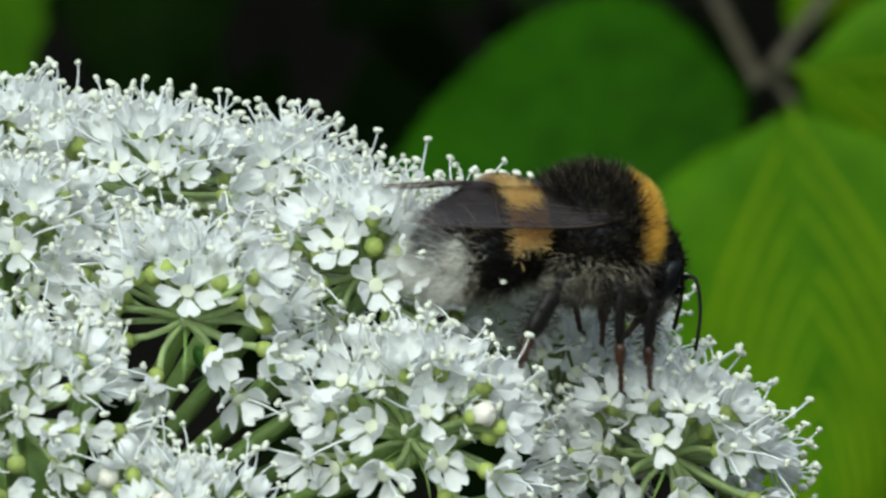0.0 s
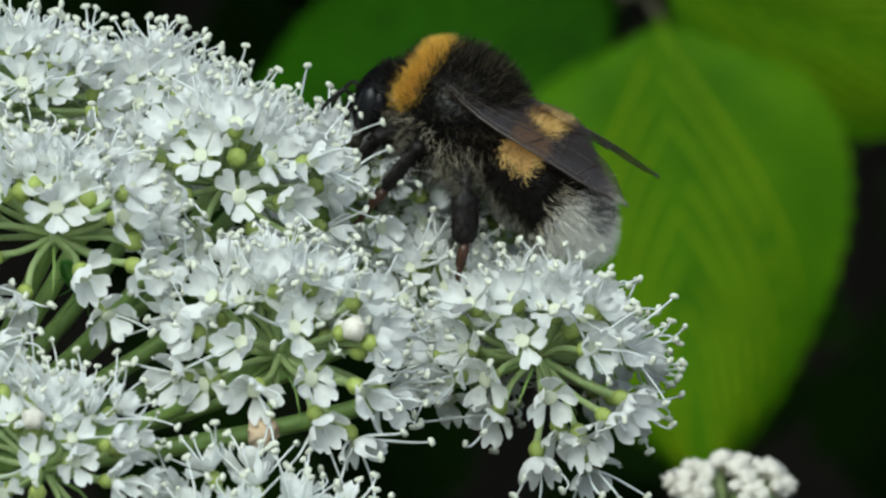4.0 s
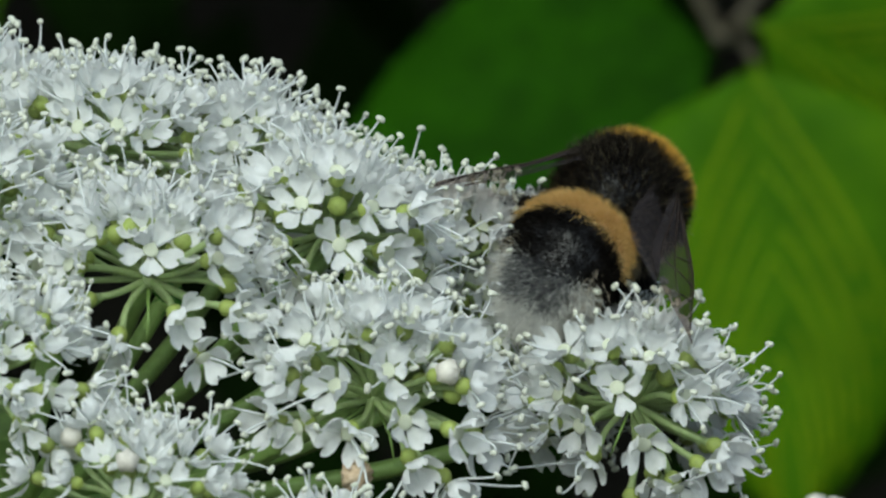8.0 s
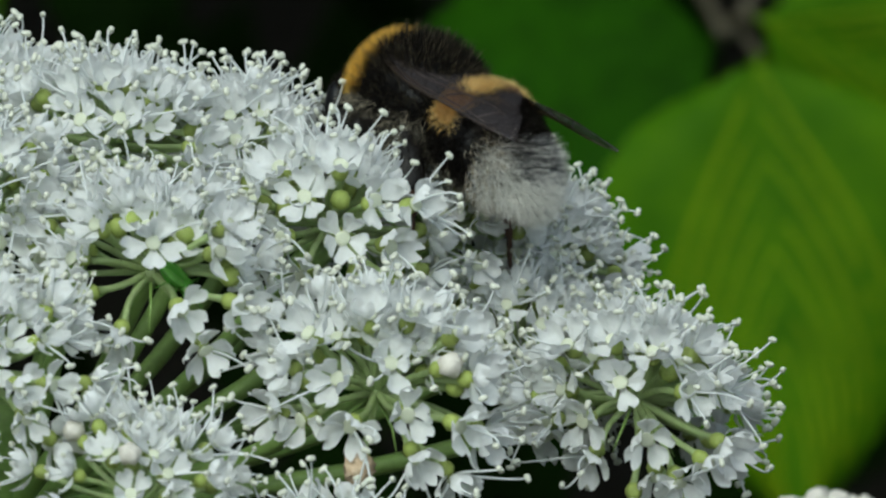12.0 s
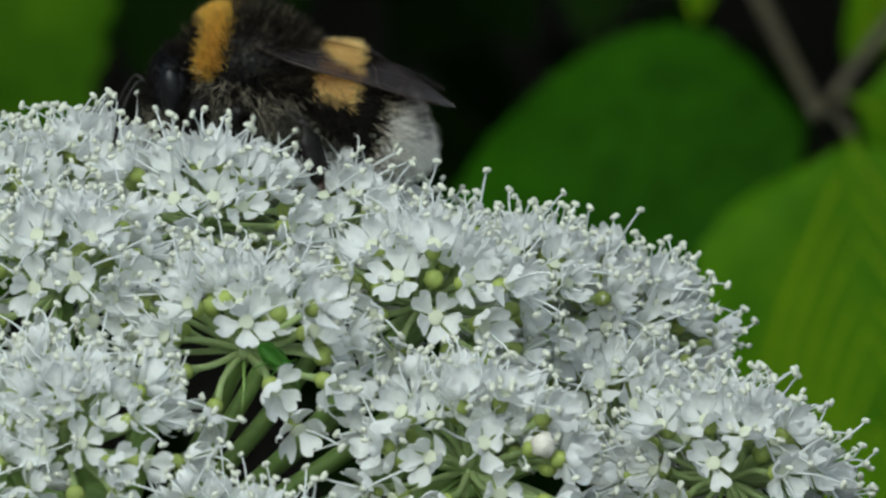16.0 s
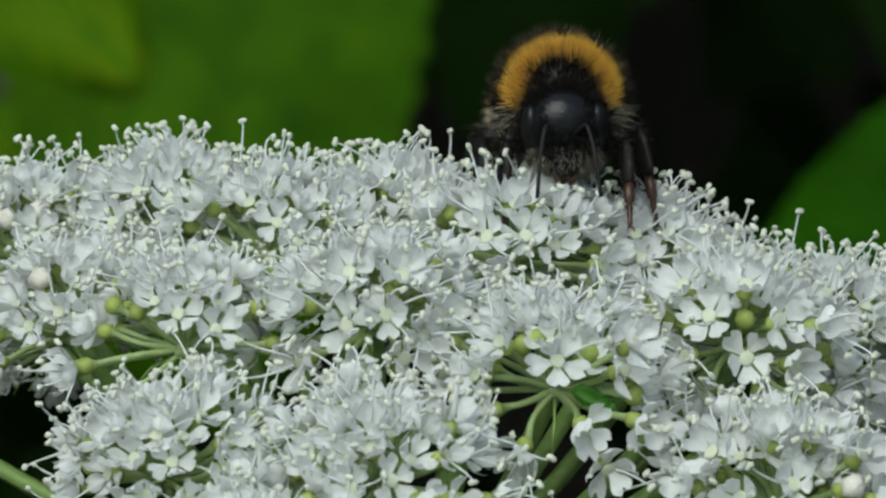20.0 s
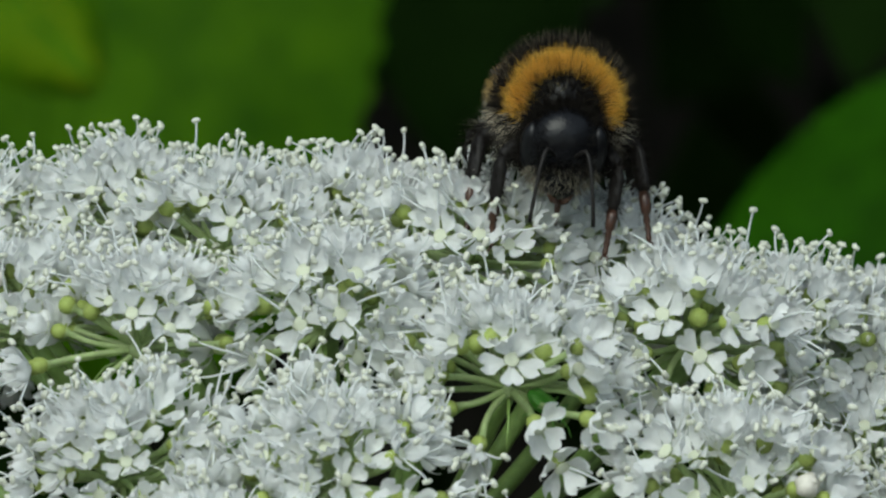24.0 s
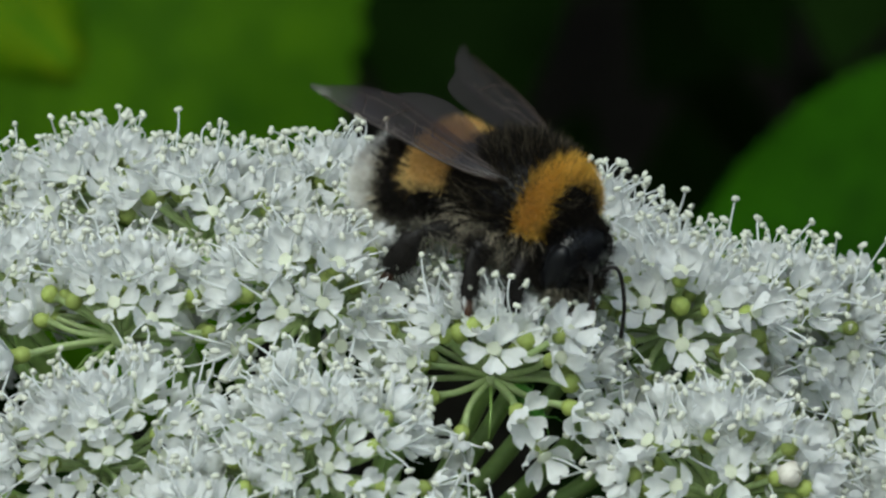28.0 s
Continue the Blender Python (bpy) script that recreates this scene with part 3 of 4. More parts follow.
FACE = material("face_shell", (0.006, 0.006, 0.007), 0.19, vary=0.3, scale=500, bump=0.15, bump_scale=5000, spec=0.22)
TARSUS = material("tarsus_shell", (0.060, 0.026, 0.015), 0.35, vary=0.3, scale=700)
EYE_SHELL = material("eye_shell", (0.006, 0.006, 0.007), 0.3, vary=0.2, scale=2500, spec=0.25)
WING_VEIN = material("wing_vein", (0.035, 0.022, 0.015), 0.4, vary=0.3)


def wing_material(name, tint, clear):
    m = bpy.data.materials.new(name)
    m.use_nodes = True
    N, L = m.node_tree.nodes, m.node_tree.links
    b = N["Principled BSDF"]
    b.inputs["Base Color"].default_value, b.inputs["Roughness"].default_value = (*tint, 1), 0.22
    tex = N.new("ShaderNodeTexNoise")
    tex.inputs["Scale"].default_value = 350
    tc = N.new("ShaderNodeTexCoord")
    rng = N.new("ShaderNodeMapRange")
    rng.inputs["To Min"].default_value, rng.inputs["To Max"].default_value = clear - 0.10, clear + 0.10
    tr, mx = N.new("ShaderNodeBsdfTransparent"), N.new("ShaderNodeMixShader")
    tr.inputs["Color"].default_value = (0.66, 0.57, 0.51, 1)
    L.new(tc.outputs["Object"], tex.inputs["Vector"])
    L.new(tex.outputs["Fac"], rng.inputs["Value"])
    L.new(rng.outputs[0], mx.inputs[0])
    L.new(b.outputs[0], mx.inputs[1])
    L.new(tr.outputs[0], mx.inputs[2])
    L.new(mx.outputs[0], N["Material Output"].inputs["Surface"])
    return m


MEMBRANE = wing_material("wing_membrane", (0.075, 0.065, 0.068), 0.60)


def hairs(roots, mat, name, parent, length, lean, seed, width=0.042, spread=0.35, label=""):
    """A coat of tapered bent hairs; roots are (point, normal) pairs, lean is the way in which they lie."""
    rnd = random.Random(seed)
    g = Geo()
    for p, n in roots:
        ln = length * rnd.uniform(0.6, 1.15)
        d = (n + Vector(lean) + Vector((rnd.gauss(0, 1), rnd.gauss(0, 1), rnd.gauss(0, 1))) * spread).normalized()
        s = d.cross(Vector((rnd.gauss(0, 1), rnd.gauss(0, 1), rnd.gauss(0, 1)))).normalized() * (width / 2)
        q = p + d * ln * 0.5
        tip = p + d * ln * 0.92 + Vector(lean) * ln * 0.30
        k = len(g.v)
        g.v += [tuple(p - s), tuple(p + s), tuple(q + s * 0.8), tuple(q - s * 0.8), tuple(tip)]
        g.f += [(k, k + 1, k + 2, k + 3), (k + 3, k + 2, k + 4)]
        g.m += [0, 0]
    ob = part(name, g.mesh(name, mat), parent, label=label)
    return tagged(ob, kind="stuff")


def ball_roots(n, r, centre, keep, seed):
    rnd = random.Random(seed)
    out = []
    while len(out) < n:
        v = Vector((rnd.gauss(0, 1), rnd.gauss(0, 1), rnd.gauss(0, 1))).normalized()
        if keep(v, rnd):
            out.append((Vector((v.x * r[0], v.y * r[1], v.z * r[2])) + Vector(centre), Vector((v.x / r[0], v.y / r[1], v.z / r[2])).normalized()))
    return out


def tail_point(t, a, grow=0.0):
    """A point of the abdomen's skin: t from its waist to its tip, a round its axis (0 is the top)."""
    r = 3.42 * (max(0.0, math.sin(math.pi * min(1.0, 0.02 + 0.98 * t) ** 0.82)) ** 0.58) + grow
    r *= 1 + 0.018 * math.cos(t * 5.5 * 2 * math.pi)
    return Vector((-2.6 - 8.4 * t, r * math.sin(a), -0.35 - 2.2 * t * t + 0.90 * r * math.cos(a)))


def tail_edge(a):
    """Where the white of the tail begins: late on the back, earlier on the flanks."""
    return 0.82 - 0.15 * min(1.0, abs(a) / 1.3)


def tail_roots(n, keep, seed):
    rnd = random.Random(seed)
    out = []
    while len(out) < n:
        t, a = rnd.random(), rnd.uniform(-math.pi, math.pi)
        if keep(t + rnd.gauss(0, 0.008), a, rnd):
            p = tail_point(t, a)
            n1 = (tail_point(min(1, t + 0.01), a) - tail_point(max(0, t - 0.01), a)).cross(tail_point(t, a + 0.02) - tail_point(t, a - 0.02))
            n1 = n1.normalized() if n1.length > 1e-9 else Vector((-1, 0, 0))
            if n1.dot(p - Vector((p.x, 0, -0.35 - 2.2 * t * t))) < 0:
                n1 = -n1
            out.append((p, n1))
    return out


def wing_outline(ln, wd, t):
    """The wing's front and rear edge at t along its length."""
    front = wd * (0.10 + 0.20 * math.sin(math.pi * t ** 0.8)) * (1 - t ** 6)
    rear = -wd * (0.06 + 0.78 * math.sin(math.pi * t ** 1.45 * 0.93) ** 0.9) * (1 - t ** 9)
    return front, rear


def wing(parent, sd, root):
    """A forewing with its veins, and the hindwing hooked on behind it; sd is 1 on the left, -1 on the right."""
    ln, wd = 12.8, 3.3

    def fn(u, v):
        f, r = wing_outline(ln, wd, v)
        y = (r + (f - r) * u)
        return Vector((-ln * v, sd * y, 0.10 * math.sin(v * 9 + u * 3) + 0.22 * math.sin(math.pi * u) + 0.02))
    g = Geo()
    g.sheet(fn, 10, 24)
    ob = part("wing", g.mesh("wing", MEMBRANE), parent, root, "smoky brown see-through wing")
    for u0, u1, v1, r in ((0.97, 0.97, 0.93, 0.11), (0.82, 0.88, 0.78, 0.06), (0.55, 0.42, 0.80, 0.06), (0.35, 0.15, 0.62, 0.05)):
        g = Geo()
        g.tube([fn(u0 + (u1 - u0) * k / 9, 0.01 + (v1 - 0.01) * k / 9) for k in range(10)], [r * (1 - 0.55 * k / 9) for k in range(10)], 5)
        part("vein", g.mesh("vein", WING_VEIN), ob)
    for va, ua, vb, ub in ((0.45, 0.95, 0.50, 0.50), (0.62, 0.93, 0.60, 0.46), (0.72, 0.9, 0.76, 0.44), (0.40, 0.52, 0.44, 0.24), (0.60, 0.47, 0.57, 0.18)):
        g = Geo()
        g.tube([fn(ua + (ub - ua) * k / 4, va + (vb - va) * k / 4) for k in range(5)], 0.045, 4)
        part("cross_vein", g.mesh("cross_vein", WING_VEIN), ob)

    def hind(u, v):
        f, r = wing_outline(8.8, 2.8, v)
        return Vector((-8.8 * v - 0.6, sd * (r + (f - r) * u - 1.6 - 0.9 * v), -0.18 + 0.12 * math.sin(math.pi * u)))
    g = Geo()
    g.sheet(hind, 8, 16)
    part("hindwing", g.mesh("hindwing", MEMBRANE), ob)
    return ob


def bristles(g, pts, r, n, ln, rnd, slot):
    for _ in range(n):
        k = rnd.randrange(len(pts) - 1)
        p = Vector(pts[k]).lerp(Vector(pts[k + 1]), rnd.random())
        o = Vector((rnd.gauss(0, 1), rnd.gauss(0, 1), rnd.gauss(0, 1))).normalized()
        s = o.orthogonal().normalized() * 0.025
        b = p + o * r
        g.add([b - s, b + s, b + o * ln * rnd.uniform(0.5, 1) + Vector((-0.1, 0, -0.2)) * ln], [(0, 1, 2)], slot)


def leg(parent, joints, hind, seed):
    """A jointed hairy leg; joints are hip, knee, ankle and foot in the bee's space."""
    rnd = random.Random(seed)
    hip, knee, ankle, foot = (Vector(j) for j in joints)
    k, a, f = knee - hip, ankle - hip, foot - hip
    g = Geo()
    g.tube(spline(((0, 0, 0), k * 0.5 + Vector((0, 0, 0.25)), k), 4), [0.46, 0.56, 0.62, 0.64, 0.60, 0.54, 0.48, 0.42, 0.36], 8, 0)
    ob = part("leg", g.mesh("leg", LEG_SHELL), parent, Matrix.Translation(hip * MM))
    fur = Geo()
    bristles(fur, [(0, 0, 0), k], 0.40, 520, 1.2, rnd, 1 if hind else 0)
    g = Geo()
    w = 0.85 if hind else 0.52
    g.tube(spline((k, (k + a) / 2, a), 4), [0.30, 0.36, 0.45 * w / 0.42, 0.95 * w, w, w, w, 0.95 * w, 0.62 * w], 8, 0, flat=0.55)
    bristles(fur, [k, a], 0.40 * w / 0.42, 420 if hind else 300, 0.95, rnd, 0)
    part("tibia", g.mesh("tibia", LEG_SHELL), ob, label="flat shiny pollen basket" if hind else "")
    g = Geo()
    pts = [a.lerp(f, q) for q in (0, 0.12, 0.42, 0.46, 0.60, 0.64, 0.76, 0.80, 0.92, 1)]
    g.tube(pts, [0.26, 0.36, 0.30, 0.17, 0.22, 0.15, 0.20, 0.14, 0.18, 0.12], 7, 0)
    for s in (-1, 1):
        g.tube([f, f + Vector((0.25, 0.15 * s, -0.05)), f + Vector((0.35, 0.22 * s, -0.3))], [0.08, 0.06, 0.02], 4, 0)
    bristles(fur, [a, a.lerp(f, 0.5)], 0.26, 70, 0.4, rnd, 0)
    tagged(part("leg_fur", fur.mesh("leg_fur", [HAIR_BLACK, HAIR_GREY]), ob), kind="stuff")
    part("tarsus", g.mesh("tarsus", TARSUS), ob, label="reddish brown foot joints")
    return ob


def build_bee():
    bee = new("bumblebee")
    tagged(bee, "furry black bumblebee with golden bands and white tail", "bumblebee")
    g = Geo()
    g.blob((0, 0, 0), (3.85, 3.50, 3.40), None, 28, 18)
    thorax = part("thorax", g.mesh("thorax", SHELL), bee)
    R = (3.8, 3.45, 3.35)

    def gold(v, rnd):
        return 0.555 + rnd.gauss(0, 0.045) < v.x < 0.785 + rnd.gauss(0, 0.025) and v.z > -0.10 + rnd.gauss(0, 0.06)
    hairs(ball_roots(8200, R, (0, 0, 0), gold, 1), HAIR_GOLD, "collar_fur", thorax, 1.15, (0.05, 0, 0.25), 2, spread=0.48, label="golden yellow collar of fur")
    hairs(ball_roots(15000, R, (0, 0, 0), lambda v, rnd: not gold(v, rnd) and v.z > -0.75, 3), HAIR_BLACK, "thorax_fur", thorax, 1.30, (-0.15, 0, 0.22), 4, spread=0.5)
    hairs(ball_roots(1700, R, (0, 0, 0), lambda v, rnd: v.z > -0.1 and abs(v.x) < 0.95, 7), HAIR_BROWN, "brown_fur", thorax, 1.5, (-0.1, 0, 0.25), 8, width=0.03, spread=0.55, label="brownish tips over the black fur")
    hairs(ball_roots(3200, R, (0, 0, 0), lambda v, rnd: v.z < -0.42, 5), HAIR_GREY, "belly_fur", thorax, 1.5, (0, 0, -0.3), 6)
    hairs(ball_roots(1400, R, (0, 0, 0), lambda v, rnd: -0.75 < v.z < -0.1 and abs(v.x) < 0.8, 9), HAIR_BEIGE, "side_fur", thorax, 1.6, (-0.1, 0, -0.2), 10, width=0.03, spread=0.5, label="thin pale fur low on the sides")
    g = Geo()
    g.sheet(lambda u, v: tail_point(v, u * 2 * math.pi), 28, 30)
    abdomen = part("abdomen", g.mesh("abdomen", SHELL), bee, label="black abdomen with one golden band and white tip")
    hairs(tail_roots(6500, lambda t, a, r: 0.13 < t < 0.385 and abs(a) < 1.42 + r.gauss(0, 0.08), 11), HAIR_BAND, "band_fur", abdomen, 0.95, (-0.6, 0, 0.05), 12, spread=0.5, label="golden band of fur")
    hairs(tail_roots(11000, lambda t, a, r: (t < 0.135 or t > 0.38 or abs(a) > 1.40) and t < tail_edge(a) + 0.02 and abs(a) < 2.3, 13), HAIR_BLACK, "black_fur", abdomen, 0.75, (-0.8, 0, 0.05), 14)
    hairs(tail_roots(900, lambda t, a, r: 0.58 < t < 0.80 and 0.9 < abs(a) < 2.6, 19), HAIR_BEIGE, "flank_fur", abdomen, 1.15, (-0.6, 0, -0.1), 20, spread=0.40, label="thin beige flank fur")
    hairs(tail_roots(7600, lambda t, a, r: t > tail_edge(a) + r.gauss(0, 0.025) and (abs(a) < 2.5 or t > 0.9) and r.random() < (0.42 if abs(a) < 0.95 and t < 0.93 else 1.0), 15), HAIR_WHITE, "tail_fur", abdomen, 1.30, (-0.5, 0, -0.05), 16, width=0.036, spread=0.62, label="white tail fur")
    hairs(tail_roots(1500, lambda t, a, r: t > 0.12 and abs(a) > 2.1, 17), HAIR_GREY, "underside_fur", abdomen, 0.9, (-0.5, 0, -0.2), 18)
    hairs(tail_roots(2300, lambda t, a, r: 0.76 < t < 0.93 and abs(a) < 1.0 + r.gauss(0, 0.12), 25), HAIR_DUSK, "tail_back_fur", abdomen, 1.15, (-0.6, 0, -0.05), 26, spread=0.5, label="dark grey fur on top of the tail")
    # head
    c = Vector((3.95, 0, -2.2))
    turn = Matrix.Rotation(radians(22), 3, "Y")
    g = Geo()
    g.blob((0, 0, 0), (1.75, 2.50, 2.60), turn, 20, 14, warp=lambda p: Vector((p.x, p.y * (1 - 0.16 * max(0, -p.z / 2.35)), p.z)))
    g.blob(turn @ Vector((1.05, 0, -1.7)), (0.85, 1.15, 1.0), turn, 12, 8)
    head = part("head", g.mesh("head", FACE), bee, Matrix.Translation(c * MM), "black head")
    for sd in (1, -1):
        g = Geo()
        g.blob(turn @ Vector((0.30, 1.92 * sd, 0.20)), (0.78, 0.62, 1.55), turn, 14, 10)
        part("eye", g.mesh("eye", EYE_SHELL), head, label="shiny black compound eye")
        g = Geo()
        e = turn @ Vector((1.55, 0.55 * sd, 0.25))
        sp = spline((e, e + Vector((0.8, 0.55 * sd, 0.45)), e + Vector((1.2, 0.85 * sd, -0.3)), e + Vector((1.45, 1.1 * sd, -1.9)), e + Vector((1.4, 1.3 * sd, -3.8))), 5)
        g.tube(sp, [0.115 + 0.015 * (k % 2) for k in range(len(sp))], 6)
        part("antenna", g.mesh("antenna", LEG_SHELL), head, label="thin black elbowed antenna")
        g = Geo()
        g.tube([turn @ Vector((1.3, 0.6 * sd, -2.0)), turn @ Vector((1.4, 0.35 * sd, -2.6)), turn @ Vector((1.3, 0.05 * sd, -2.95))], [0.32, 0.26, 0.10], 6)
        part("mandible", g.mesh("mandible", TARSUS), head)
    g = Geo()
    g.tube([turn @ Vector((1.1, 0, -2.2)), turn @ Vector((0.9, 0, -3.4)), turn @ Vector((0.7, 0, -4.6))], [0.26, 0.20, 0.08], 6)
    part("tongue", g.mesh("tongue", TARSUS), head)
    hairs(ball_roots(4200, (1.72, 2.45, 2.55), (0, 0, 0), lambda v, rnd: v.z > -0.55 and not (v.x > 0.62 and abs(v.y) < 0.42 and v.z > -0.25) and not (abs(v.y) > 0.62 and v.x > 0.0 and v.z < 0.5), 21), HAIR_BLACK, "face_fur", head, 0.85, (0, 0, 0.1), 22)
    hairs(ball_roots(1300, (1.75, 2.4, 2.5), (0, 0, 0), lambda v, rnd: v.z < -0.40 and abs(v.y) < 0.85, 23), HAIR_CHEEK, "cheek_fur", head, 0.65, (0.1, 0, -0.2), 24, width=0.03, label="greyish fur under the face")
    wings = {sd: wing(bee, sd, wing_pose(sd, 0.1, 0.1)) for sd in (1, -1)}
    legs = []
    for sd in (1, -1):
        for i, js in enumerate((((2.0, 1.6, -2.3), (3.3, 3.5, -2.6), (3.9, 3.6, -5.2), (4.9, 3.5, -7.7)),
                                ((0.2, 2.0, -2.6), (0.3, 4.6, -1.9), (0.9, 5.0, -4.8), (1.7, 5.2, -7.7)),
                                ((-1.9, 1.9, -2.5), (-3.3, 4.5, -1.7), (-5.2, 5.0, -4.5), (-6.6, 5.5, -7.5)))):
            legs.append((leg(bee, [(x, y * sd, z) for x, y, z in js], i == 2, 31 + i + 3 * sd), i, sd))
    return bee, wings, legs


def wing_pose(sd, spread, lift):
    """A wing's pose on the thorax: spread 0 is folded over the back, 1 is held out; lift 0 lies flat, 1 is raised."""
    return pose(0.8 * MM, 2.7 * sd * MM, 2.0 * MM, (-22 + 14 * lift - 18 * max(0, spread - lift - 0.2)) * sd, -7 + 30 * lift, (2 - 34 * spread) * sd)


BEE, WINGS, LEGS = build_bee()


# a brown hoverfly that darts past
def build_hoverfly():
    fly = new("hoverfly")
    tagged(fly, "brown hoverfly in quick flight", "hoverfly")
    brown = material("fly_shell", (0.034, 0.016, 0.007), 0.5, vary=0.4, scale=400)
    pale = material("fly_pale", (0.16, 0.09, 0.02), 0.5, vary=0.2, scale=600)
    g = Geo()
    g.blob((0, 0, 0), (2.6, 2.2, 2.2), None, 16, 12)
    part("thorax", g.mesh("thorax", brown), fly)
    g = Geo()
    g.blob((-5.5, 0, -0.6), (4.6, 2.6, 1.8), None, 18, 12, 0)
    part("abdomen", g.mesh("abdomen", brown), fly)
    g = Geo()
    g.blob((-3.4, 0, -0.4), (1.2, 2.55, 1.75), None, 16, 10, 0)
    part("waist_band", g.mesh("waist_band", pale), fly)
    g = Geo()
    g.blob((2.9, 0, 0), (1.2, 2.0, 1.7), None, 14, 10)
    part("head", g.mesh("head", TARSUS), fly)
    for sd in (1, -1):
        g = Geo()
        g.sheet(lambda u, v: Vector((-0.5 - 2.5 * v + (u - 0.5) * 3.4 * math.sin(math.pi * (0.08 + 0.88 * v)), sd * (1.6 + 9.5 * v), 1.5 + 1.2 * v)), 6, 12)
        part("wing", g.mesh("wing", MEMBRANE), fly)
    return fly


FLY = build_hoverfly()


# a tiny bug under one of the umbellets
def build_bug():
    bug = new("plant_bug")
    tagged(bug, "tiny bright green plant bug among the flower stalks", "bug")
    green = material("bug_green", (0.08, 0.29, 0.025), 0.55, vary=0.25, scale=1500, through_light=0.2)
    pale = material("bug_pale", (0.11, 0.31, 0.04), 0.45, vary=0.2, scale=1500)
    g = Geo()
    g.blob((-0.45, 0, 0), (0.95, 0.62, 0.40), None, 14, 10, warp=lambda p: Vector((p.x, p.y * (1 + 0.18 * p.x), p.z)))
    part("abdomen", g.mesh("abdomen", green), bug)
    g = Geo()
    g.blob((0.55, 0, 0.06), (0.42, 0.55, 0.34), None, 12, 8)
    part("thorax", g.mesh("thorax", green), bug)
    g = Geo()
    g.blob((1.02, 0, 0.0), (0.27, 0.34, 0.24), None, 10, 8)
    head = part("head", g.mesh("head", pale), bug)
    for sd in (1, -1):
        g = Geo()
        g.blob((1.03, 0.30 * sd, 0.05), (0.10, 0.09, 0.11), None, 8, 6)
        part("eye", g.mesh("eye", EYE_SHELL), head)
        g = Geo()
        g.tube([(1.2, 0.15 * sd, 0.1), (1.6, 0.5 * sd, 0.35), (2.1, 0.8 * sd, 0.2)], [0.035, 0.03, 0.02], 4)
        part("antenna", g.mesh("antenna", pale), head)
        g = Geo()
        g.blob((-0.35, 0.30 * sd, 0.24), (0.85, 0.32, 0.16), None, 10, 6)
        part("wing_case", g.mesh("wing_case", pale), bug)
        for x, dx in ((0.6, 0.5), (0.2, 0.0), (-0.2, -0.6)):
            g = Geo()
            g.tube([(x, 0.4 * sd, -0.1), (x + dx * 0.6, 0.95 * sd, 0.2), (x + dx, 1.25 * sd, -0.55)], [0.06, 0.045, 0.025], 5)
            part("leg", g.mesh("leg", pale), bug)
    return bug


BUG = build_bug()


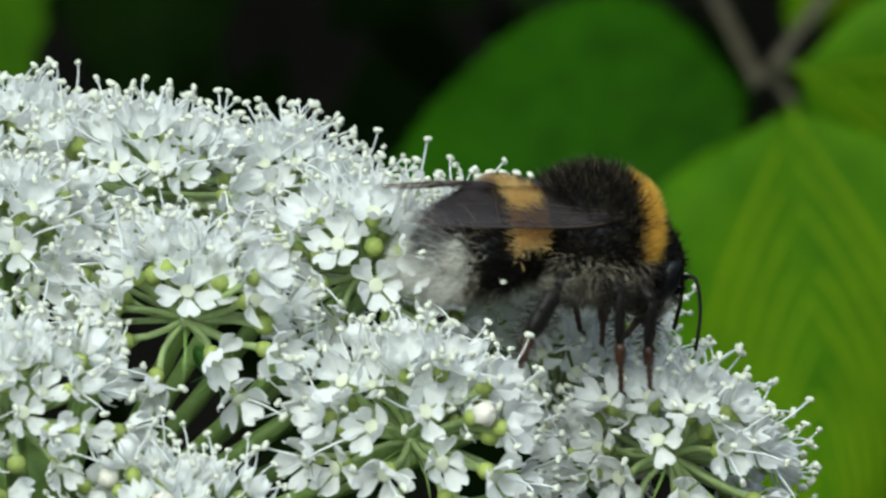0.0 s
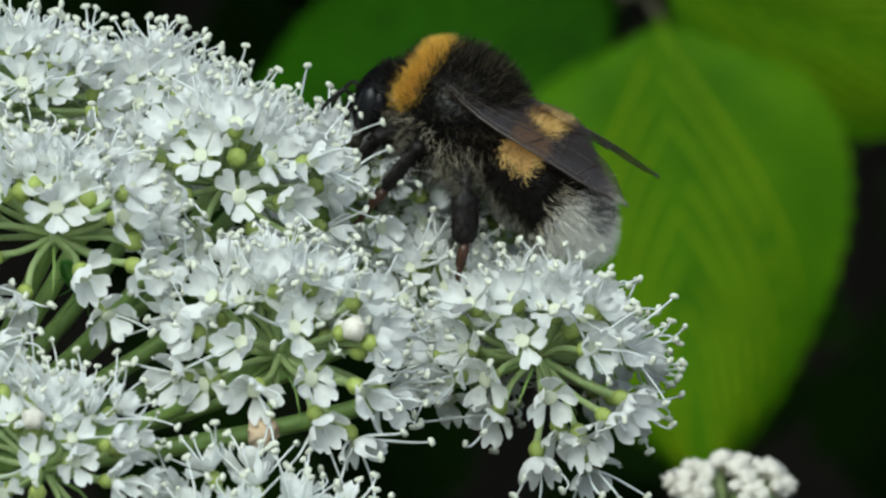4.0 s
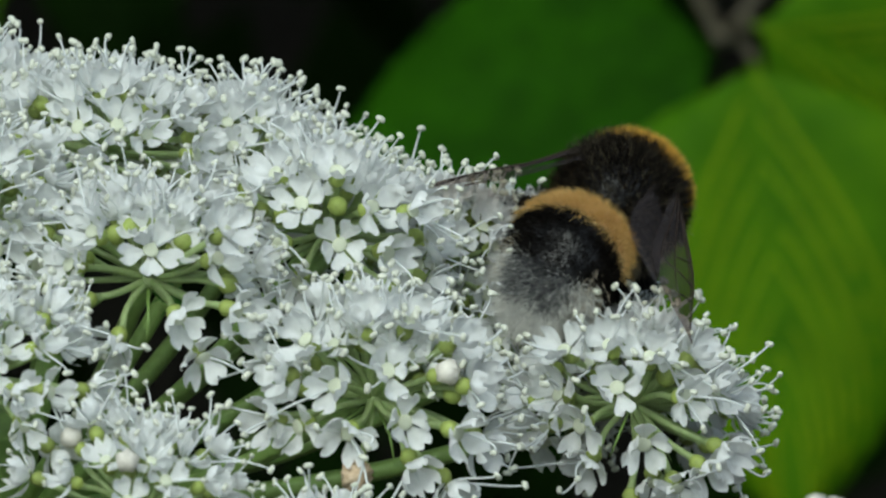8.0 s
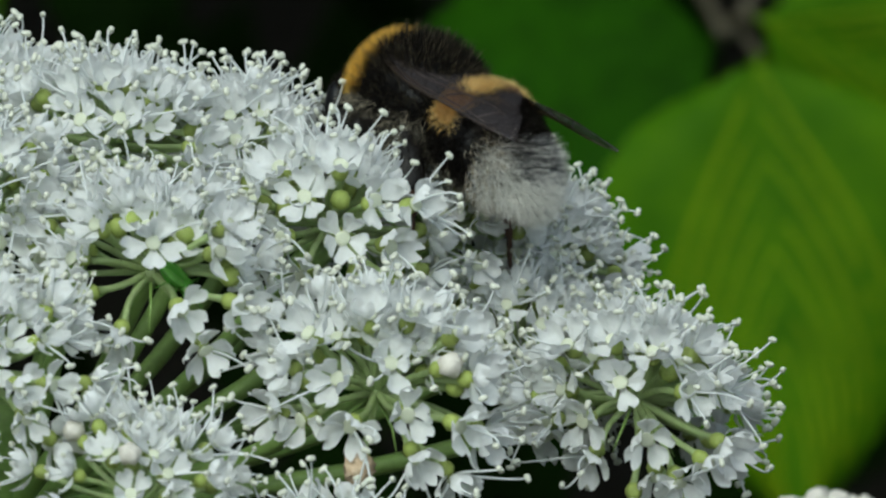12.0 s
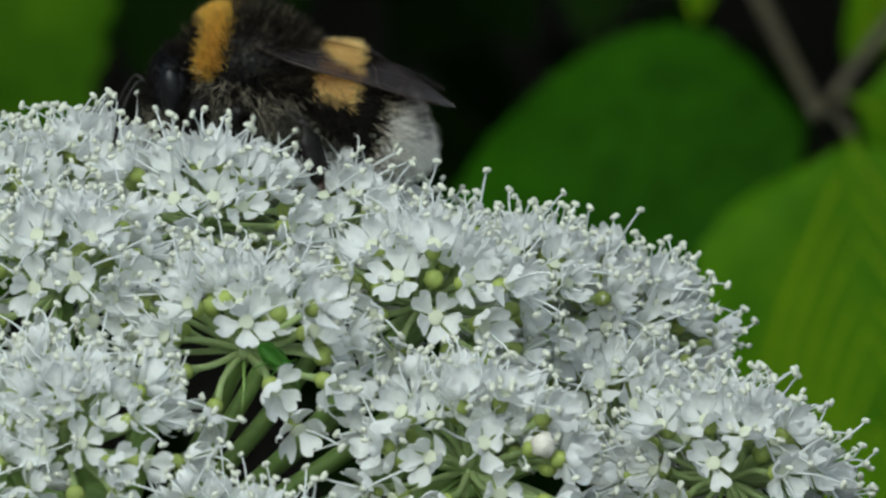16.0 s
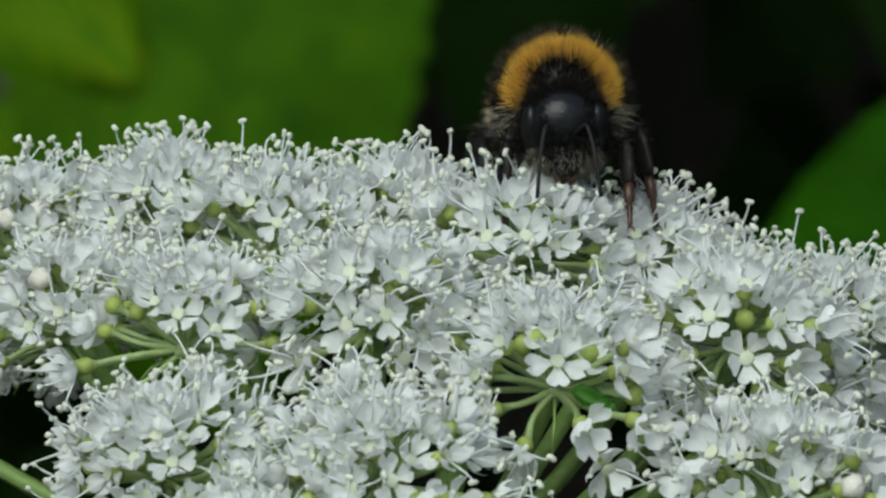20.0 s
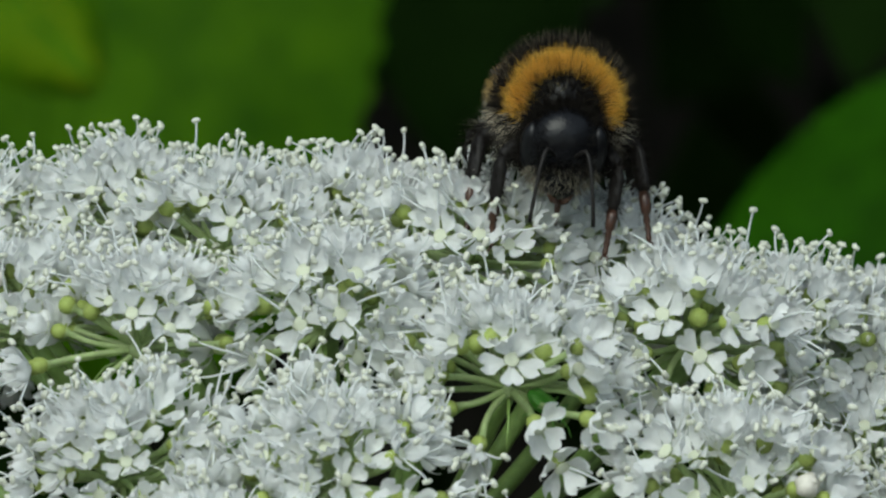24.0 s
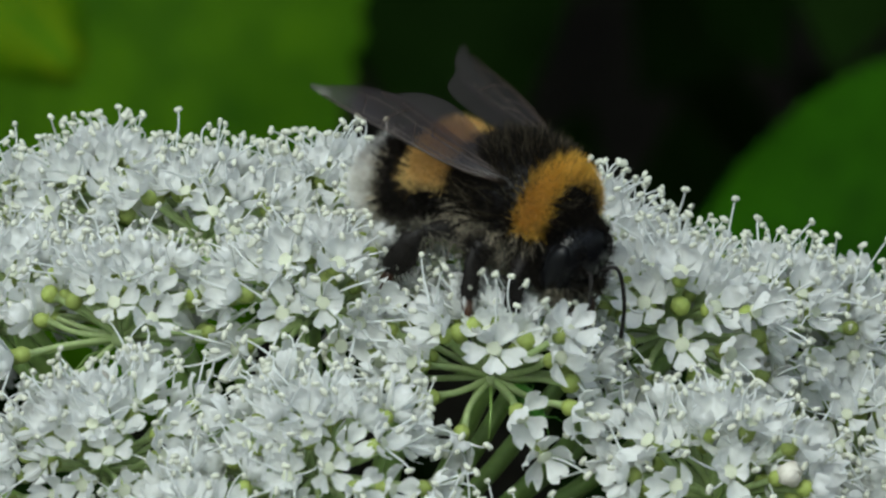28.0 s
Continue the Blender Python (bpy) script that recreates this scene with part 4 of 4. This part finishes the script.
# all that moves
def motions():
    walk(BEE, [
        (0, at(33.0, -5.0, 21.6, 5, 7, 19)),
        (0.5, at(32.9, -8.0, 21.6, -2, 8, -4)),
        (1, at(34.4, -9.5, 21.6, 7, 9, 2)),
        (1.5, at(35.4, -9.0, 17.4, -7, 31, -37)),
        (1.6, at(35.8, -11.0, 12.1, -1, 52, -54)),
        (1.8, at(36.0, -12.0, 12.5, 6, 45, -73)),
        (2, at(39.3, -11.0, 10.8, 10, 42, -27)),
        (2.1, at(43.2, -10.0, 11.0, 0, 20, -25)),
        (2.2, at(45.1, -8.0, 6.3, 10, -0, 10)),
        (2.3, at(44.1, -6.0, 8.3, 0, -15, 42)),
        (2.4, at(42.8, -6.0, 11.6, 7, -28, 68)),
        (2.5, at(42.4, -6.0, 13.6, -2, -42, 66)),
        (2.6, at(42.6, -3.0, 11.5, 0, -12, 100)),
        (2.7, at(45.2, 3.0, 9.0, 0, 22, 140)),
        (2.8, at(45.0, 3.0, 10.6, 8, -24, 168)),
        (2.9, at(41.6, 3.0, 11.2, 16, -39, 187)),
        (3, at(41.9, 3.0, 8.8, 14, -34, 186)),
        (3.2, at(39.6, 3.0, 15.3, 13, -35, 182)),
        (3.5, at(34.7, 3.0, 20.0, -0, -28, 170)),
        (5.5, at(31.8, 3.0, 23.0, 10, -27, 156)),
        (6, at(32.0, 3.0, 22.9, 15, -25, 152)),
        (6.5, at(30.7, 5.0, 21.9, 12, -37, 127)),
        (7, at(34.5, 6.0, 15.8, 2, 7, 90)),
        (7.5, at(37.8, 5.0, 17.1, -0, 1, 47)),
        (8, at(37.1, 5.0, 18.3, 20, -14, 59)),
        (8.6, at(37.1, 5.0, 20.8, 16, -27, 68)),
        (9, at(40.6, 6.0, 16.3, 11, -9, 48)),
        (9.5, at(41.0, 6.0, 18.1, 4, -22, 44)),
        (10, at(40.4, 8.0, 19.6, 20, -11, 60)),
        (10.5, at(40.4, 8.0, 18.5, 18, 2, 68)),
        (11, at(36.4, 9.0, 22.4, 12, -12, 98)),
        (11.2, at(27.5, 13.0, 18.5, 0, 10, 160)),
        (11.3, at(26.2, 13.0, 20.0, 0, 0, 183)),
        (11.5, at(24.8, 12.0, 20.2, 0, 4, 190)),
        (11.7, at(22.8, 8.0, 21.6, 2, -6, 203)),
        (12, at(25.1, 4.0, 24.4, 15, -9, 135)),
        (12.5, at(23.0, 4.0, 26.5, 3, -16, 154)),
        (13, at(22.6, 4.0, 27.3, -2, -18, 153)),
        (13.5, at(22.0, 4.0, 28.0, -2, -21, 151)),
        (15.5, at(15.1, 8.0, 27.6, -5, -27, 191)),
        (16, at(9.6, 8.0, 30.0, 4, -15, 185)),
        (16.5, at(4.8, 9.0, 31.5, 6, -9, 204)),
        (16.9, at(1.2, 10.0, 28.7, -0, -4, 192)),
        (17.4, at(1.7, 9.0, 27.5, 7, -4, 199)),
        (18, at(1.3, 9.0, 28.8, 15, -22, 236)),
        (18.5, at(4.5, 9.0, 28.4, 7, -21, 260)),
        (19, at(5.9, 8.0, 27.7, 4, -19, 280)),
        (19.5, at(6.6, 9.0, 28.9, 5, -24, 273)),
        (20, at(9.4, 6.0, 31.0, 1, -19, 275)),
        (20.5, at(7.1, 8.0, 29.1, 9, -19, 274)),
        (21, at(12.7, 2.0, 30.2, -6, -3, 306)),
        (21.5, at(14.2, 1.0, 30.9, -4, 3, 312)),
        (22, at(14.6, 1.0, 31.4, -8, -1, 313)),
        (22.5, at(11.3, 4.0, 30.7, 7, -18, 261)),
        (24.5, at(12.5, 0.0, 32.3, -8, -8, 279)),
        (25, at(10.7, -1.0, 33.0, -8, -20, 253)),
        (25.2, at(10.0, -1.0, 33.2, -11, -18, 257)),
        (26, at(10.9, -1.0, 32.6, -10, -9, 267)),
        (26.5, at(12.2, -1.0, 32.2, -9, -2, 276)),
        (27, at(8.6, 0.0, 32.2, -2, -15, 235)),
        (27.5, at(11.3, -6.0, 30.7, -7, 8, 278)),
        (28, at(11.6, -13.0, 29.0, 0, 10, 322)),
    ])
    spread = ((0, 0.12, 0.12), (0.5, 0.45, 0.45), (1, 0.5, 0.5), (1.5, 0.95, 0.95), (1.6, 0.75, 0.75), (1.8, 0.6, 0.6), (2, 0.4, 0.4), (2.5, 0.1, 0.1), (2.7, 0.9, 0.9), (3, 0.8, 0.8),
              (3.2, 0.25, 0.25), (3.5, 0.2, 0.2), (5.5, 0.2, 0.1), (6, 0.3, 0.1), (6.5, 0.6, 0.1), (7, 0.35, 0.0), (7.5, 1.2, 0.0), (8, 1.1, 0.0), (8.6, 1.0, 0.0), (9, 1.2, 0.05),
              (9.5, 0.8, 0.0), (10, 0.7, 0.0), (10.5, 0.7, 0.0), (11, 0.5, 0.0), (11.5, 0.3, 0.3), (12, 0.3, 0.1), (13.5, 0.25, 0.25), (15.5, 0.1, 0.1), (16.5, 0.1, 0.1), (16.8, 0.6, 0.6),
              (17.2, 0.6, 0.6), (17.5, 0.2, 0.2), (20, 0.1, 0.1), (20.5, 0.2, 0.2), (21, 0.35, 0.35), (22, 0.2, 0.2), (22.5, 0.1, 0.1), (24.5, 0.1, 0.1), (25, 0.15, 0.15), (26, 0.15, 0.15),
              (26.5, 0.3, 0.3), (27, 0.3, 0.3), (27.5, 0.9, 0.9), (28, 0.6, 0.6))
    for sd, w in WINGS.items():
        walk(w, [(t, wing_pose(sd, s, up)) for t, s, up in spread])
    for ob, i, sd in LEGS:
        hip = ob.matrix_basis.copy()
        rows = []
        for k in range(57):
            t = k / 2
            ph = t * 2.7 + i * 2.1 + (1.6 if sd > 0 else 0)
            tuck = (76 if i == 2 else 86) if sd < 0 and 7 <= t <= 11 else 38 if sd > 0 and i == 2 and 7.5 <= t <= 10.5 else 0      # over the edge, nothing to stand on
            rows.append((t, hip @ pose(0, 0, 0, 4 * math.sin(ph * 1.3 + i) * sd + tuck, 6 * math.sin(ph) + (10 if i == 0 else 0), 7 * math.cos(ph) * sd)))
        walk(ob, rows)
    dips = {"R": ((0, 1.0), (1, 0.4), (1.6, 1.2), (1.8, 2.2), (2, 5), (2.2, 6.8), (2.4, 6.5), (2.5, 5), (2.7, 1.4), (3, 5.0), (3.2, 3), (3.5, 1), (5.5, -1.2), (6, -0.6),
                  (7, 0.6), (8, 0), (13, 0.2), (28, 0)),
            "S": ((0, 0), (2.7, 0), (3, 0.6), (3.5, 1.2), (6, 1.8), (8, 4.2), (9, 3.6), (10.5, 4.2), (11, 4.2), (11.3, 2.4), (12, 0.8), (13, 0.2), (28, 0)),
            "B": ((0, 0), (5.5, -0.9), (6.5, 0), (12, 0.2), (28, 0)),
            "S2": ((0, 0), (3.0, 0), (3.5, 0.8), (5.5, 2.6), (6.5, 3.2), (8, 4.4), (10, 3.8), (11.2, 2.2), (12, 1.6), (13, 1.0), (15.5, 0), (28, 0))}
    for key, rows in dips.items():
        ob = UMBELLETS[key]
        walk(ob, [(t, Matrix.Translation(NODE) @ pose(0, 0, 0, 0, deg, 0)) for t, deg in rows])
    walk(BUG, [
        (0, at(10.9, -9.0, 14.7, 35, 60, 0)),
        (5.5, at(10.8, -10.0, 15.4, 35, 60, 0)),
        (8, at(11.1, -15.0, 18.1, 35, 40, 0)),
        (9, at(11.4, -18.5, 19.5, 35, 32, 0)),
        (12, at(11.5, -18.0, 19.5, 35, 42, 0)),
        (16, at(11.8, -18.0, 19.4, 35, 42, 0)),
        (20, at(12.2, -18.0, 19.4, 35, 25, 0)),
        (22, at(12.1, -18.0, 19.3, 35, 30, 0)),
        (25, at(12.1, -17.5, 18.6, 35, 45, 0)),
        (28, at(12.1, -17.0, 18.2, 35, 50, 0)),
    ])
    walk(FLY, [
        (0, at(78.0, -65.0, 24.0, 0, 0, 180)),
        (16.8, at(78.0, -65.0, 24.0, 0, 0, 180)),
        (16.9, at(38.9, -115.0, 49.9, 0, 0, 180)),
        (16.97, at(15.6, -115.0, 56.6, 0, 0, 180)),
        (17, at(9.6, -115.0, 58.8, 0, 0, 180)),
        (17.03, at(2.7, -115.0, 60.7, 0, 0, 180)),
        (17.1, at(-10.9, -115.0, 61.6, 0, 0, 180)),
        (17.3, at(-60.0, -60.0, 55.0, 0, 0, 180)),
        (28, at(-60.0, -60.0, 55.0, 0, 0, 180)),
    ])


motions()
